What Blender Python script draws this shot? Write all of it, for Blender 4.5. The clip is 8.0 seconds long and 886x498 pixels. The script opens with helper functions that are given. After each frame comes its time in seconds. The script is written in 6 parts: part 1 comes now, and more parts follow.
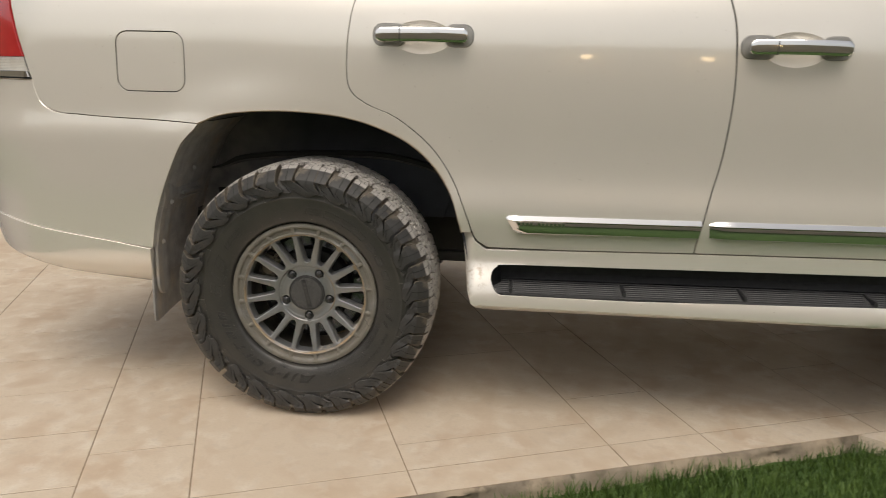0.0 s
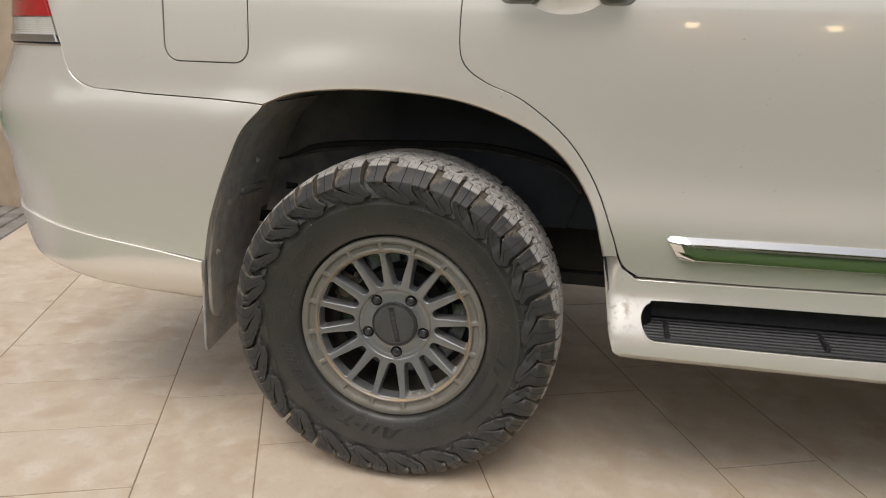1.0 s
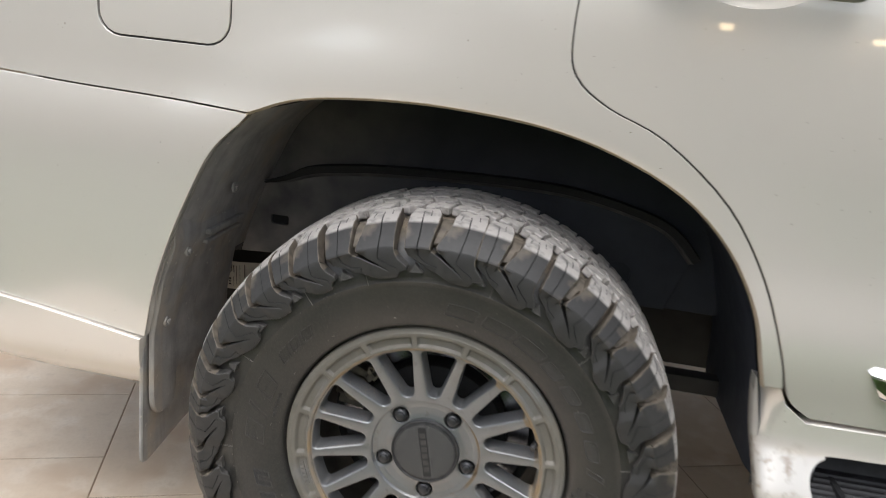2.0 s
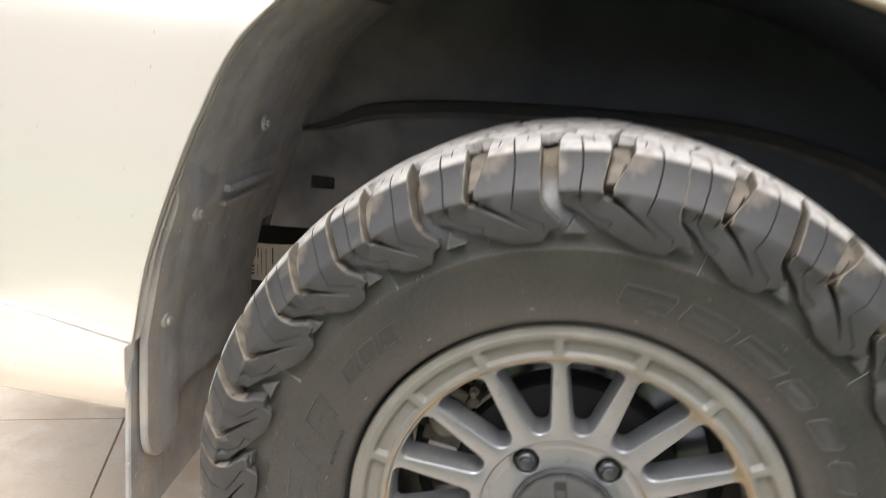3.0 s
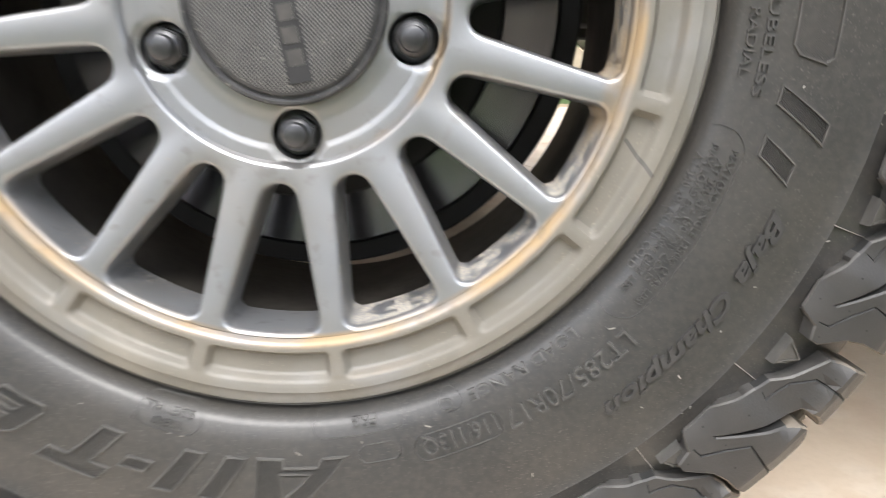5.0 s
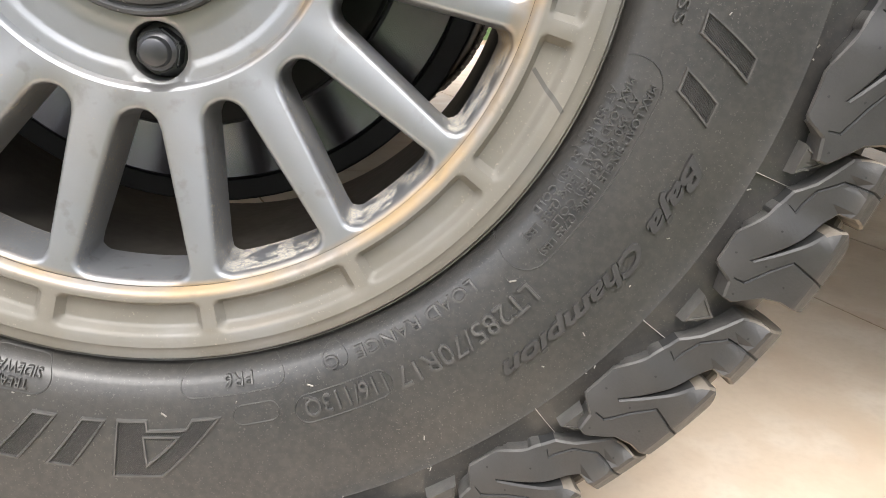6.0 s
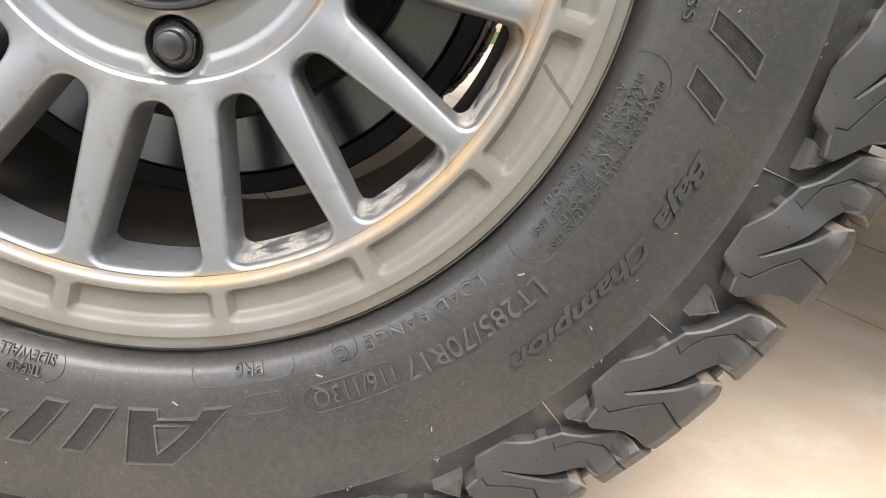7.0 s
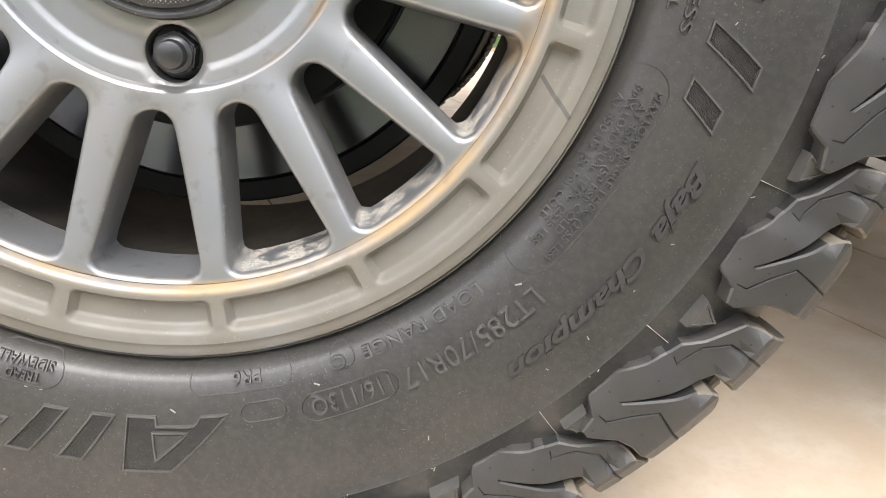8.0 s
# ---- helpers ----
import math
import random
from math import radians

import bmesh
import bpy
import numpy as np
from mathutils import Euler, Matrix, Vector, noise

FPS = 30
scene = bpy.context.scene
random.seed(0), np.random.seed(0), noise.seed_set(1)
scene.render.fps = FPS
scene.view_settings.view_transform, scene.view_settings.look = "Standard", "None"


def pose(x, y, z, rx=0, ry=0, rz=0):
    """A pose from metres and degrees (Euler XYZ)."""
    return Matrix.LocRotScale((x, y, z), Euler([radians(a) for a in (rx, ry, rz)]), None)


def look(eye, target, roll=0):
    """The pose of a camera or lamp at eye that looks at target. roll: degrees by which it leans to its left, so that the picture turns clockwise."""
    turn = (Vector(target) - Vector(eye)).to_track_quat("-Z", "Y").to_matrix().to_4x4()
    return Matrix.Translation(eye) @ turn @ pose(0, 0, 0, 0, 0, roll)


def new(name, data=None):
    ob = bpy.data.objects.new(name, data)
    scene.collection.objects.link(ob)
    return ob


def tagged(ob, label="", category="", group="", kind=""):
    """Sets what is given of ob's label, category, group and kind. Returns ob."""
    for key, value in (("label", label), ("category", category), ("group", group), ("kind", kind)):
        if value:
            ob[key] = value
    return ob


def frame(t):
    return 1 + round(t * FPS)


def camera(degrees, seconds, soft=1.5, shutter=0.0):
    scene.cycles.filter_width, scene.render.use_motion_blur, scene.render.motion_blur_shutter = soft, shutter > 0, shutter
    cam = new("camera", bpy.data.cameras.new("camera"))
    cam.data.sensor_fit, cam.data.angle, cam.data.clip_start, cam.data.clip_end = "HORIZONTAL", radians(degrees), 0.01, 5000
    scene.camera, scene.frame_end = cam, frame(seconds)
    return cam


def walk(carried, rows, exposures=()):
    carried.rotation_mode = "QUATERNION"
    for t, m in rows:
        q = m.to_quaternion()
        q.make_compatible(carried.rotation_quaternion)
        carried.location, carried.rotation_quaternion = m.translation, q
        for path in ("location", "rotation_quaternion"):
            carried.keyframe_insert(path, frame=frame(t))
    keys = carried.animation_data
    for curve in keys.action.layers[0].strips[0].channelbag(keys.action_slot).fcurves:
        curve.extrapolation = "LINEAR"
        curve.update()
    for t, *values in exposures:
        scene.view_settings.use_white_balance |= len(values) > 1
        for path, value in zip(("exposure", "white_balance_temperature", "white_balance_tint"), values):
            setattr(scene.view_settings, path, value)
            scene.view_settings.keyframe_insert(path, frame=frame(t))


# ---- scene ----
import mathutils

# The world: the wheel's outer lip lies in y = 0 with its axle over x = 0; the car points along +x.
cam = camera(63.3, 8.0, soft=0.8, shutter=0.3)
PATH = [
    (0, (0.653, -2.118, 1.103), (0.458, -0.186, 0.625), 1.3),
    (0.5, (0.478, -1.971, 1.099), (0.232, -0.045, 0.621), 2.0),
    (1, (0.417, -1.605, 1.07), (0.069, 0.292, 0.538), 1.9),
    (1.5, (0.32, -1.297, 1.083), (-0.048, 0.584, 0.513), 3.0),
    (1.7, (0.248, -1.187, 1.08), (-0.072, 0.704, 0.512), 4.6),
    (2.8, (-0.049, -0.709, 0.956), (-0.275, 1.205, 0.42), 7.3),
    (3, (-0.058, -0.668, 0.884), (-0.34, 1.239, 0.35), 5.7),
    (3.5, (-0.053, -0.622, 0.655), (-0.441, 1.295, 0.235), 2.1),
    (4, (0.02, -0.627, 0.552), (-0.411, 1.274, 0.104), -0.2),
    (4.5, (0.05, -0.517, 0.438), (-0.166, 1.414, -0.034), 1.5),
    (5, (0.084, -0.393, 0.379), (0.127, 1.536, -0.145), 1.9),
    (5.2, (0.099, -0.359, 0.37), (0.234, 1.554, -0.196), 2.6),
    (6.3, (0.121, -0.350, 0.370), (0.302, 1.519, -0.319), 4.4),
    (6.5, (0.122, -0.352, 0.365), (0.293, 1.524, -0.307), 4.4),
    (7, (0.117, -0.356, 0.366), (0.286, 1.521, -0.304), 4.7),
    (7.5, (0.116, -0.353, 0.364), (0.295, 1.525, -0.301), 4.9),
    (8, (0.119, -0.356, 0.370), (0.282, 1.524, -0.294), 4.9),
]
EXPOSURES = [
    (0.0, -0.02, 7000, 10), (0.5, -0.03, 7000, 10), (1.0, 0.05, 6600, 10), (1.5, 0.26, 6150, 10), (1.8, 0.3, 6150, 10), (2.8, 1.0, 6250, 10), (3.0, 1.19, 6300, 10), (3.5, 1.33, 6100, 12), (4.0, 1.60, 6000, 10),
    (4.3, 1.56, 6000, 10), (4.7, 1.56, 6100, 10), (5.0, 1.5, 6250, 10), (6.3, 1.46, 6350, 10), (8.0, 1.46, 6350, 10),
]
walk(cam, [(t, look(eye, target, roll)) for t, eye, target, roll in PATH], EXPOSURES)

# ---- light: a bright, thinly clouded sky and a wide soft sun behind the camera ----
world = bpy.data.worlds.new("sky")
scene.world = world
world.use_nodes = True
wn = world.node_tree.nodes
sky = wn.new("ShaderNodeTexSky")
sky.sky_type = "NISHITA"
sky.sun_disc = False
sky.sun_elevation = radians(58)
sky.sun_rotation = radians(200)
sky.air_density, sky.dust_density, sky.ozone_density = 1.0, 4.0, 0.6
wn["Background"].inputs["Strength"].default_value = 0.13
cloud = wn.new("ShaderNodeHueSaturation")
cloud.inputs["Saturation"].default_value = 0.35
world.node_tree.links.new(sky.outputs["Color"], cloud.inputs["Color"])
world.node_tree.links.new(cloud.outputs["Color"], wn["Background"].inputs["Color"])
sun = new("sun", bpy.data.lights.new("sun", "SUN"))
sun.data.energy, sun.data.angle, sun.data.color = 0.8, radians(25), (1.0, 0.95, 0.88)
sun.matrix_basis = look((0.7, -2.6, 4.5), (0, 0, 0))

# ---- materials ----
def mat(name, c1, c2=None, scale=20.0, rough=0.5, rough_var=0.1, metal=0.0, bump=0.0, bump_scale=200.0, coat=0.0, detail=6.0, local=False, spec=0.5):
    m = bpy.data.materials.new(name)
    m.use_nodes = True
    nt = m.node_tree
    b = nt.nodes["Principled BSDF"]
    b.inputs["Metallic"].default_value = metal
    b.inputs["Coat Weight"].default_value = coat
    b.inputs["Coat Roughness"].default_value = 0.03
    b.inputs["Specular IOR Level"].default_value = spec
    if local:
        tc = nt.nodes.new("ShaderNodeTexCoord")
        pos = tc.outputs["Object"]
    else:
        pos = nt.nodes.new("ShaderNodeNewGeometry").outputs["Position"]
    n = nt.nodes.new("ShaderNodeTexNoise")
    n.inputs["Scale"].default_value, n.inputs["Detail"].default_value = scale, detail
    nt.links.new(pos, n.inputs["Vector"])
    r = nt.nodes.new("ShaderNodeValToRGB")
    r.color_ramp.elements[0].position, r.color_ramp.elements[1].position = 0.3, 0.7
    r.color_ramp.elements[0].color = (*c1, 1)
    r.color_ramp.elements[1].color = (*(c2 or c1), 1)
    nt.links.new(n.outputs["Fac"], r.inputs["Fac"])
    nt.links.new(r.outputs["Color"], b.inputs["Base Color"])
    mr = nt.nodes.new("ShaderNodeMapRange")
    mr.inputs["To Min"].default_value, mr.inputs["To Max"].default_value = rough - rough_var, rough + rough_var
    n2 = nt.nodes.new("ShaderNodeTexNoise")
    n2.inputs["Scale"].default_value, n2.inputs["Detail"].default_value = scale * 4.3, 4.0
    nt.links.new(pos, n2.inputs["Vector"])
    nt.links.new(n2.outputs["Fac"], mr.inputs["Value"])
    nt.links.new(mr.outputs["Result"], b.inputs["Roughness"])
    if bump:
        n3 = nt.nodes.new("ShaderNodeTexNoise")
        n3.inputs["Scale"].default_value, n3.inputs["Detail"].default_value = bump_scale, 5.0
        nt.links.new(pos, n3.inputs["Vector"])
        bp = nt.nodes.new("ShaderNodeBump")
        bp.inputs["Strength"].default_value, bp.inputs["Distance"].default_value = bump, 0.002
        nt.links.new(n3.outputs["Fac"], bp.inputs["Height"])
        nt.links.new(bp.outputs["Normal"], b.inputs["Normal"])
    return m


def node(m, kind, **settings):
    n = m.node_tree.nodes.new(kind)
    for key, value in settings.items():
        n.inputs[key.replace("_", " ")].default_value = value
    return n


def mix_in(m, fac, colour, socket="Base Color"):
    """Lays a colour over what drives a socket, by a factor socket."""
    nt = m.node_tree
    b = nt.nodes["Principled BSDF"]
    x = nt.nodes.new("ShaderNodeMix")
    x.data_type = "RGBA"
    old = b.inputs[socket].links[0].from_socket
    nt.links.new(old, x.inputs["A"])
    x.inputs["B"].default_value = (*colour, 1)
    nt.links.new(fac, x.inputs["Factor"])
    nt.links.new(x.outputs["Result"], b.inputs[socket])
    return x


def mask(m, scale, lo, hi, detail=5.0, pos=None, kind="noise"):
    """A noise mask from 0 to 1."""
    nt = m.node_tree
    n = nt.nodes.new("ShaderNodeTexNoise")
    n.inputs["Scale"].default_value, n.inputs["Detail"].default_value = scale, detail
    if pos is None:
        pos = nt.nodes.new("ShaderNodeNewGeometry").outputs["Position"]
    nt.links.new(pos, n.inputs["Vector"])
    mr = nt.nodes.new("ShaderNodeMapRange")
    mr.inputs["From Min"].default_value, mr.inputs["From Max"].default_value = lo, hi
    nt.links.new(n.outputs["Fac"], mr.inputs["Value"])
    return mr.outputs["Result"]


def math_node(m, op, a, b, c=0.0):
    nt = m.node_tree
    n = nt.nodes.new("ShaderNodeMath")
    n.operation = op
    n.use_clamp = op == "MULTIPLY"
    for i, v in enumerate((a, b, c)):
        if isinstance(v, (int, float)):
            n.inputs[i].default_value = v
        else:
            nt.links.new(v, n.inputs[i])
    return n.outputs[0]


PAINT = mat("pearl_paint", (0.85, 0.80, 0.725), (0.87, 0.82, 0.745), 3.0, 0.21, 0.02, metal=0.34, coat=1.0)
PAINT.node_tree.nodes["Principled BSDF"].inputs["Coat IOR"].default_value = 1.85
mix_in(PAINT, mask(PAINT, 210.0, 0.795, 0.81, detail=1.0), (0.35, 0.29, 0.22))
SILLPAINT = PAINT.copy()
SILLPAINT.name = "scuffed_pearl_paint"
GASKET = mat("grey_gasket", (0.20, 0.19, 0.175), (0.24, 0.23, 0.21), 20.0, 0.4, 0.05)
# black of gaskets, hose and print; also the painted shade in cuts and gaps
SEAM = mat("black_parts_and_shade", (0.02, 0.02, 0.02), rough=0.7)
GAPDARK = mat("panel_gap_dark", (0.022, 0.020, 0.018), (0.032, 0.030, 0.026), 30.0, 0.7, 0.1)
CHROME = mat("chrome", (0.85, 0.85, 0.85), (0.8, 0.8, 0.8), 8.0, 0.06, 0.03, metal=1.0)
PLASTIC = mat("black_plastic", (0.022, 0.022, 0.024), (0.035, 0.035, 0.037), 60.0, 0.5, 0.12, bump=0.15, bump_scale=900)
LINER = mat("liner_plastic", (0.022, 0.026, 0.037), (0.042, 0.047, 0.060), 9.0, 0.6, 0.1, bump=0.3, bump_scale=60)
# greyer than the liner, so that the lip's edge shows
LIPM = mat("pale_liner_lip", (0.055, 0.054, 0.055), (0.12, 0.115, 0.11), 24.0, 0.65, 0.1, bump=0.3, bump_scale=90)
UNDERSIDE = mat("dusty_underbody", (0.07, 0.062, 0.052), (0.13, 0.115, 0.095), 6.0, 0.8, 0.1)
UNDER = mat("underbody_black", (0.012, 0.012, 0.012), (0.03, 0.028, 0.025), 9.0, 0.7, 0.1)
# the liner grows paler and browner towards the tail, broken up by noise
liner_at = LINER.node_tree.nodes.new("ShaderNodeSeparateXYZ")
LINER.node_tree.links.new(LINER.node_tree.nodes.new("ShaderNodeNewGeometry").outputs["Position"], liner_at.inputs[0])
paling = node(LINER, "ShaderNodeMapRange", From_Min=-0.10, From_Max=-0.50)
LINER.node_tree.links.new(liner_at.outputs["X"], paling.inputs["Value"])
mix_in(LINER, math_node(LINER, "MULTIPLY", paling.outputs["Result"], mask(LINER, 11.0, 0.15, 0.65, detail=8.0)), (0.30, 0.275, 0.25))
FLAP = mat("flap_rubber", (0.29, 0.28, 0.268), (0.43, 0.415, 0.395), 22.0, 0.62, 0.12, bump=0.3, bump_scale=150, detail=10.0)
mix_in(FLAP, mask(FLAP, 14.0, 0.5, 0.75), (0.42, 0.36, 0.28))
scrape = node(FLAP, "ShaderNodeMapping", Scale=(1.0, 1.0, 0.25))
FLAP.node_tree.links.new(FLAP.node_tree.nodes.new("ShaderNodeNewGeometry").outputs["Position"], scrape.inputs["Vector"])
mix_in(FLAP, math_node(FLAP, "MULTIPLY", mask(FLAP, 60.0, 0.50, 0.72, detail=8.0, pos=scrape.outputs["Vector"]), 0.55), (0.25, 0.24, 0.225))
mix_in(FLAP, mask(FLAP, 90.0, 0.68, 0.74, detail=3.0), (0.56, 0.52, 0.45))
GLASS = mat("tinted_glass", (0.01, 0.012, 0.014), rough=0.05, rough_var=0.02)
RED = mat("red_lens", (0.45, 0.008, 0.012), (0.55, 0.012, 0.015), 20.0, 0.12, 0.03, coat=1.0)
CLEAR = mat("clear_lens", (0.62, 0.58, 0.52), (0.72, 0.70, 0.66), 30.0, 0.15, 0.05, coat=1.0)
RUBBER = mat("tyre_rubber", (0.027, 0.0265, 0.0260), (0.037, 0.0362, 0.0353), 26.0, 0.39, 0.05, bump=0.06, bump_scale=1000, local=True, spec=0.74)
ALLOY = mat("painted_alloy", (0.31, 0.320, 0.334), (0.345, 0.354, 0.366), 22.0, 0.40, 0.05, metal=0.75, bump=0.03, bump_scale=420, local=True)
BARREL = mat("barrel_dark", (0.035, 0.032, 0.028), (0.07, 0.062, 0.052), 30.0, 0.5, 0.1)
DARKMETAL = mat("black_nut", (0.055, 0.056, 0.060), (0.095, 0.096, 0.10), 90.0, 0.33, 0.1, metal=0.6)
CAPMAT = mat("cap_black", (0.03, 0.03, 0.032), (0.06, 0.06, 0.06), 120.0, 0.5, 0.1)
ROTOR = mat("brake_disc_steel", (0.28, 0.28, 0.31), (0.35, 0.35, 0.385), 40.0, 0.26, 0.02, metal=1.0)
# turned steel: the gloss spreads across the fine circular grooves
groove = ROTOR.node_tree.nodes.new("ShaderNodeTangent")
groove.direction_type, groove.axis = "RADIAL", "Y"
ROTOR.node_tree.links.new(groove.outputs["Tangent"], ROTOR.node_tree.nodes["Principled BSDF"].inputs["Tangent"])
ROTOR.node_tree.nodes["Principled BSDF"].inputs["Anisotropic"].default_value = 0.95
ROTOR.node_tree.nodes["Principled BSDF"].inputs["Anisotropic Rotation"].default_value = 0.25
IRON = mat("cast_iron", (0.12, 0.105, 0.085), (0.25, 0.225, 0.185), 70.0, 0.5, 0.1, metal=0.4, bump=0.3, bump_scale=250)
CALIPER = mat("caliper_metal", (0.30, 0.25, 0.18), (0.45, 0.40, 0.30), 60.0, 0.5, 0.1, metal=0.5, bump=0.3, bump_scale=200)
TILE = mat("travertine", (0.65, 0.535, 0.41), (0.77, 0.67, 0.545), 3.2, 0.44, 0.12, bump=0.08, bump_scale=150)
mix_in(TILE, math_node(TILE, "MULTIPLY", mask(TILE, 6.0, 0.48, 0.66, detail=10.0), 0.7), (0.55, 0.40, 0.27))
mix_in(TILE, math_node(TILE, "MULTIPLY", mask(TILE, 13.0, 0.52, 0.66, detail=12.0), 0.6), (0.84, 0.77, 0.67))
mix_in(TILE, math_node(TILE, "MULTIPLY", mask(TILE, 26.0, 0.54, 0.68, detail=10.0), 0.40), (0.54, 0.44, 0.34))
mix_in(TILE, math_node(TILE, "MULTIPLY", mask(TILE, 1.7, 0.52, 0.75), 0.45), (0.54, 0.43, 0.32))
mix_in(TILE, math_node(TILE, "MULTIPLY", mask(TILE, 130.0, 0.46, 0.66, detail=6.0), 0.22), (0.55, 0.45, 0.34))
tint = TILE.node_tree.nodes.new("ShaderNodeObjectInfo")
mix_in(TILE, math_node(TILE, "MULTIPLY", tint.outputs["Random"], 0.35), (0.66, 0.54, 0.41))
HANDLEBASE = mat("handle_base_grey", (0.30, 0.29, 0.27), (0.36, 0.35, 0.325), 30.0, 0.30, 0.05, metal=0.5)
GROUT = mat("grout", (0.27, 0.19, 0.125), (0.42, 0.32, 0.215), 40.0, 0.85, 0.05)
GRASS = mat("grass", (0.045, 0.095, 0.014), (0.105, 0.175, 0.032), 18.0, 0.6, 0.1)
SOIL = mat("lawn_soil", (0.03, 0.07, 0.012), (0.06, 0.11, 0.02), 12.0, 0.9, 0.05, bump=0.6, bump_scale=60)
KERB = mat("concrete_edge", (0.15, 0.12, 0.085), (0.33, 0.275, 0.21), 11.0, 0.88, 0.05, bump=0.8, bump_scale=70)
mix_in(KERB, math_node(KERB, "MULTIPLY", mask(KERB, 5.0, 0.50, 0.60, detail=9.0), 0.8), (0.46, 0.37, 0.27))
mix_in(KERB, math_node(KERB, "MULTIPLY", mask(KERB, 24.0, 0.56, 0.70, detail=8.0), 0.7), (0.10, 0.082, 0.058))
WALLM = mat("beige_wall", (0.53, 0.43, 0.33), (0.62, 0.52, 0.41), 2.0, 0.8, 0.05, bump=0.2, bump_scale=80)
PILLARM = mat("pillar_stone", (0.40, 0.31, 0.22), (0.52, 0.42, 0.31), 7.0, 0.5, 0.1, bump=0.2, bump_scale=60)
COBBLE = mat("grey_cobble", (0.20, 0.18, 0.16), (0.33, 0.30, 0.27), 6.0, 0.75, 0.1, bump=0.4, bump_scale=50)
HAIRM = mat("rubber_hair", (0.24, 0.225, 0.20), (0.34, 0.32, 0.29), 60.0, 0.7, 0.1)


def radius_socket(m):
    """Distance from the object's own y axis."""
    nt = m.node_tree
    tc = nt.nodes.new("ShaderNodeTexCoord")
    sp = nt.nodes.new("ShaderNodeSeparateXYZ")
    nt.links.new(tc.outputs["Object"], sp.inputs[0])
    xx = nt.nodes.new("ShaderNodeMath")
    xx.operation = "MULTIPLY"
    nt.links.new(sp.outputs["X"], xx.inputs[0])
    nt.links.new(sp.outputs["X"], xx.inputs[1])
    zz = nt.nodes.new("ShaderNodeMath")
    zz.operation = "MULTIPLY_ADD"
    nt.links.new(sp.outputs["Z"], zz.inputs[0])
    nt.links.new(sp.outputs["Z"], zz.inputs[1])
    nt.links.new(xx.outputs[0], zz.inputs[2])
    sq = nt.nodes.new("ShaderNodeMath")
    sq.operation = "SQRT"
    nt.links.new(zz.outputs[0], sq.inputs[0])
    return sq.outputs[0], tc.outputs["Object"], sp


def band(m, value, lo, hi, soft):
    """One between lo and hi, falling to nought over soft."""
    nt = m.node_tree
    a = nt.nodes.new("ShaderNodeMapRange")
    a.inputs["From Min"].default_value, a.inputs["From Max"].default_value = lo - soft, lo
    b = nt.nodes.new("ShaderNodeMapRange")
    b.inputs["From Min"].default_value, b.inputs["From Max"].default_value = hi + soft, hi
    nt.links.new(value, a.inputs["Value"])
    nt.links.new(value, b.inputs["Value"])
    return math_node(m, "MULTIPLY", a.outputs["Result"], b.outputs["Result"])


# clay caked down the outer edge of the flap
flap_at = FLAP.node_tree.nodes.new("ShaderNodeSeparateXYZ")
FLAP.node_tree.links.new(FLAP.node_tree.nodes.new("ShaderNodeNewGeometry").outputs["Position"], flap_at.inputs[0])
caked = math_node(FLAP, "MULTIPLY", band(FLAP, flap_at.outputs["Y"], 0.034, 0.054, 0.008), mask(FLAP, 22.0, 0.32, 0.62, detail=7.0))
mix_in(FLAP, math_node(FLAP, "MULTIPLY", caked, 0.55), (0.45, 0.375, 0.285))

# stone chips and mud where the tyre throws them against the sill's end
nt = SILLPAINT.node_tree
spot = nt.nodes.new("ShaderNodeSeparateXYZ")
nt.links.new(nt.nodes.new("ShaderNodeNewGeometry").outputs["Position"], spot.inputs[0])
chips = math_node(SILLPAINT, "MULTIPLY", band(SILLPAINT, spot.outputs["X"], 0.50, 0.555, 0.03), band(SILLPAINT, spot.outputs["Z"], 0.475, 0.525, 0.03))
mix_in(SILLPAINT, math_node(SILLPAINT, "MULTIPLY", chips, mask(SILLPAINT, 60.0, 0.50, 0.70, detail=9.0)), (0.50, 0.41, 0.32))

# rubber of the lugs: dust on the running surface and tan dirt in patches
LUGWALL = mat("dusty_lug_wall", (0.10, 0.088, 0.072), (0.20, 0.168, 0.130), 60.0, 0.7, 0.1, bump=0.1, bump_scale=500, local=True)
DUSTY = mat("dusty_rubber", (0.035, 0.034, 0.033), (0.050, 0.048, 0.046), 45.0, 0.52, 0.1, bump=0.10, bump_scale=700, local=True, spec=0.5)
# raised print is lightened in place of the glints on its edges
MARKS = mat("lit_raised_rubber", (0.056, 0.055, 0.053), (0.090, 0.086, 0.080), 90.0, 0.45, 0.1, bump=0.1, bump_scale=700, local=True)
# scuffed letter edges, and light painted into shoulder marks and mould ridges
LITSCUFF = mat("lit_scuffed_rubber", (0.060, 0.058, 0.055), (0.100, 0.095, 0.088), 90.0, 0.5, 0.1, bump=0.1, bump_scale=700, local=True)
rad, pos, _ = radius_socket(DUSTY)
mix_in(DUSTY, math_node(DUSTY, "MULTIPLY", mask(DUSTY, 30.0, 0.50, 0.80, pos=pos), band(DUSTY, rad, 0.385, 0.5, 0.02)), (0.20, 0.165, 0.125))
mix_in(DUSTY, math_node(DUSTY, "MULTIPLY", mask(DUSTY, 60.0, 0.15, 0.5, pos=pos), band(DUSTY, rad, 0.4050, 0.5, 0.003)), (0.50, 0.47, 0.44))
rad, pos, _ = radius_socket(RUBBER)
mix_in(RUBBER, math_node(RUBBER, "MULTIPLY", mask(RUBBER, 7.0, 0.42, 0.75, pos=pos), 0.4), (0.075, 0.064, 0.050))
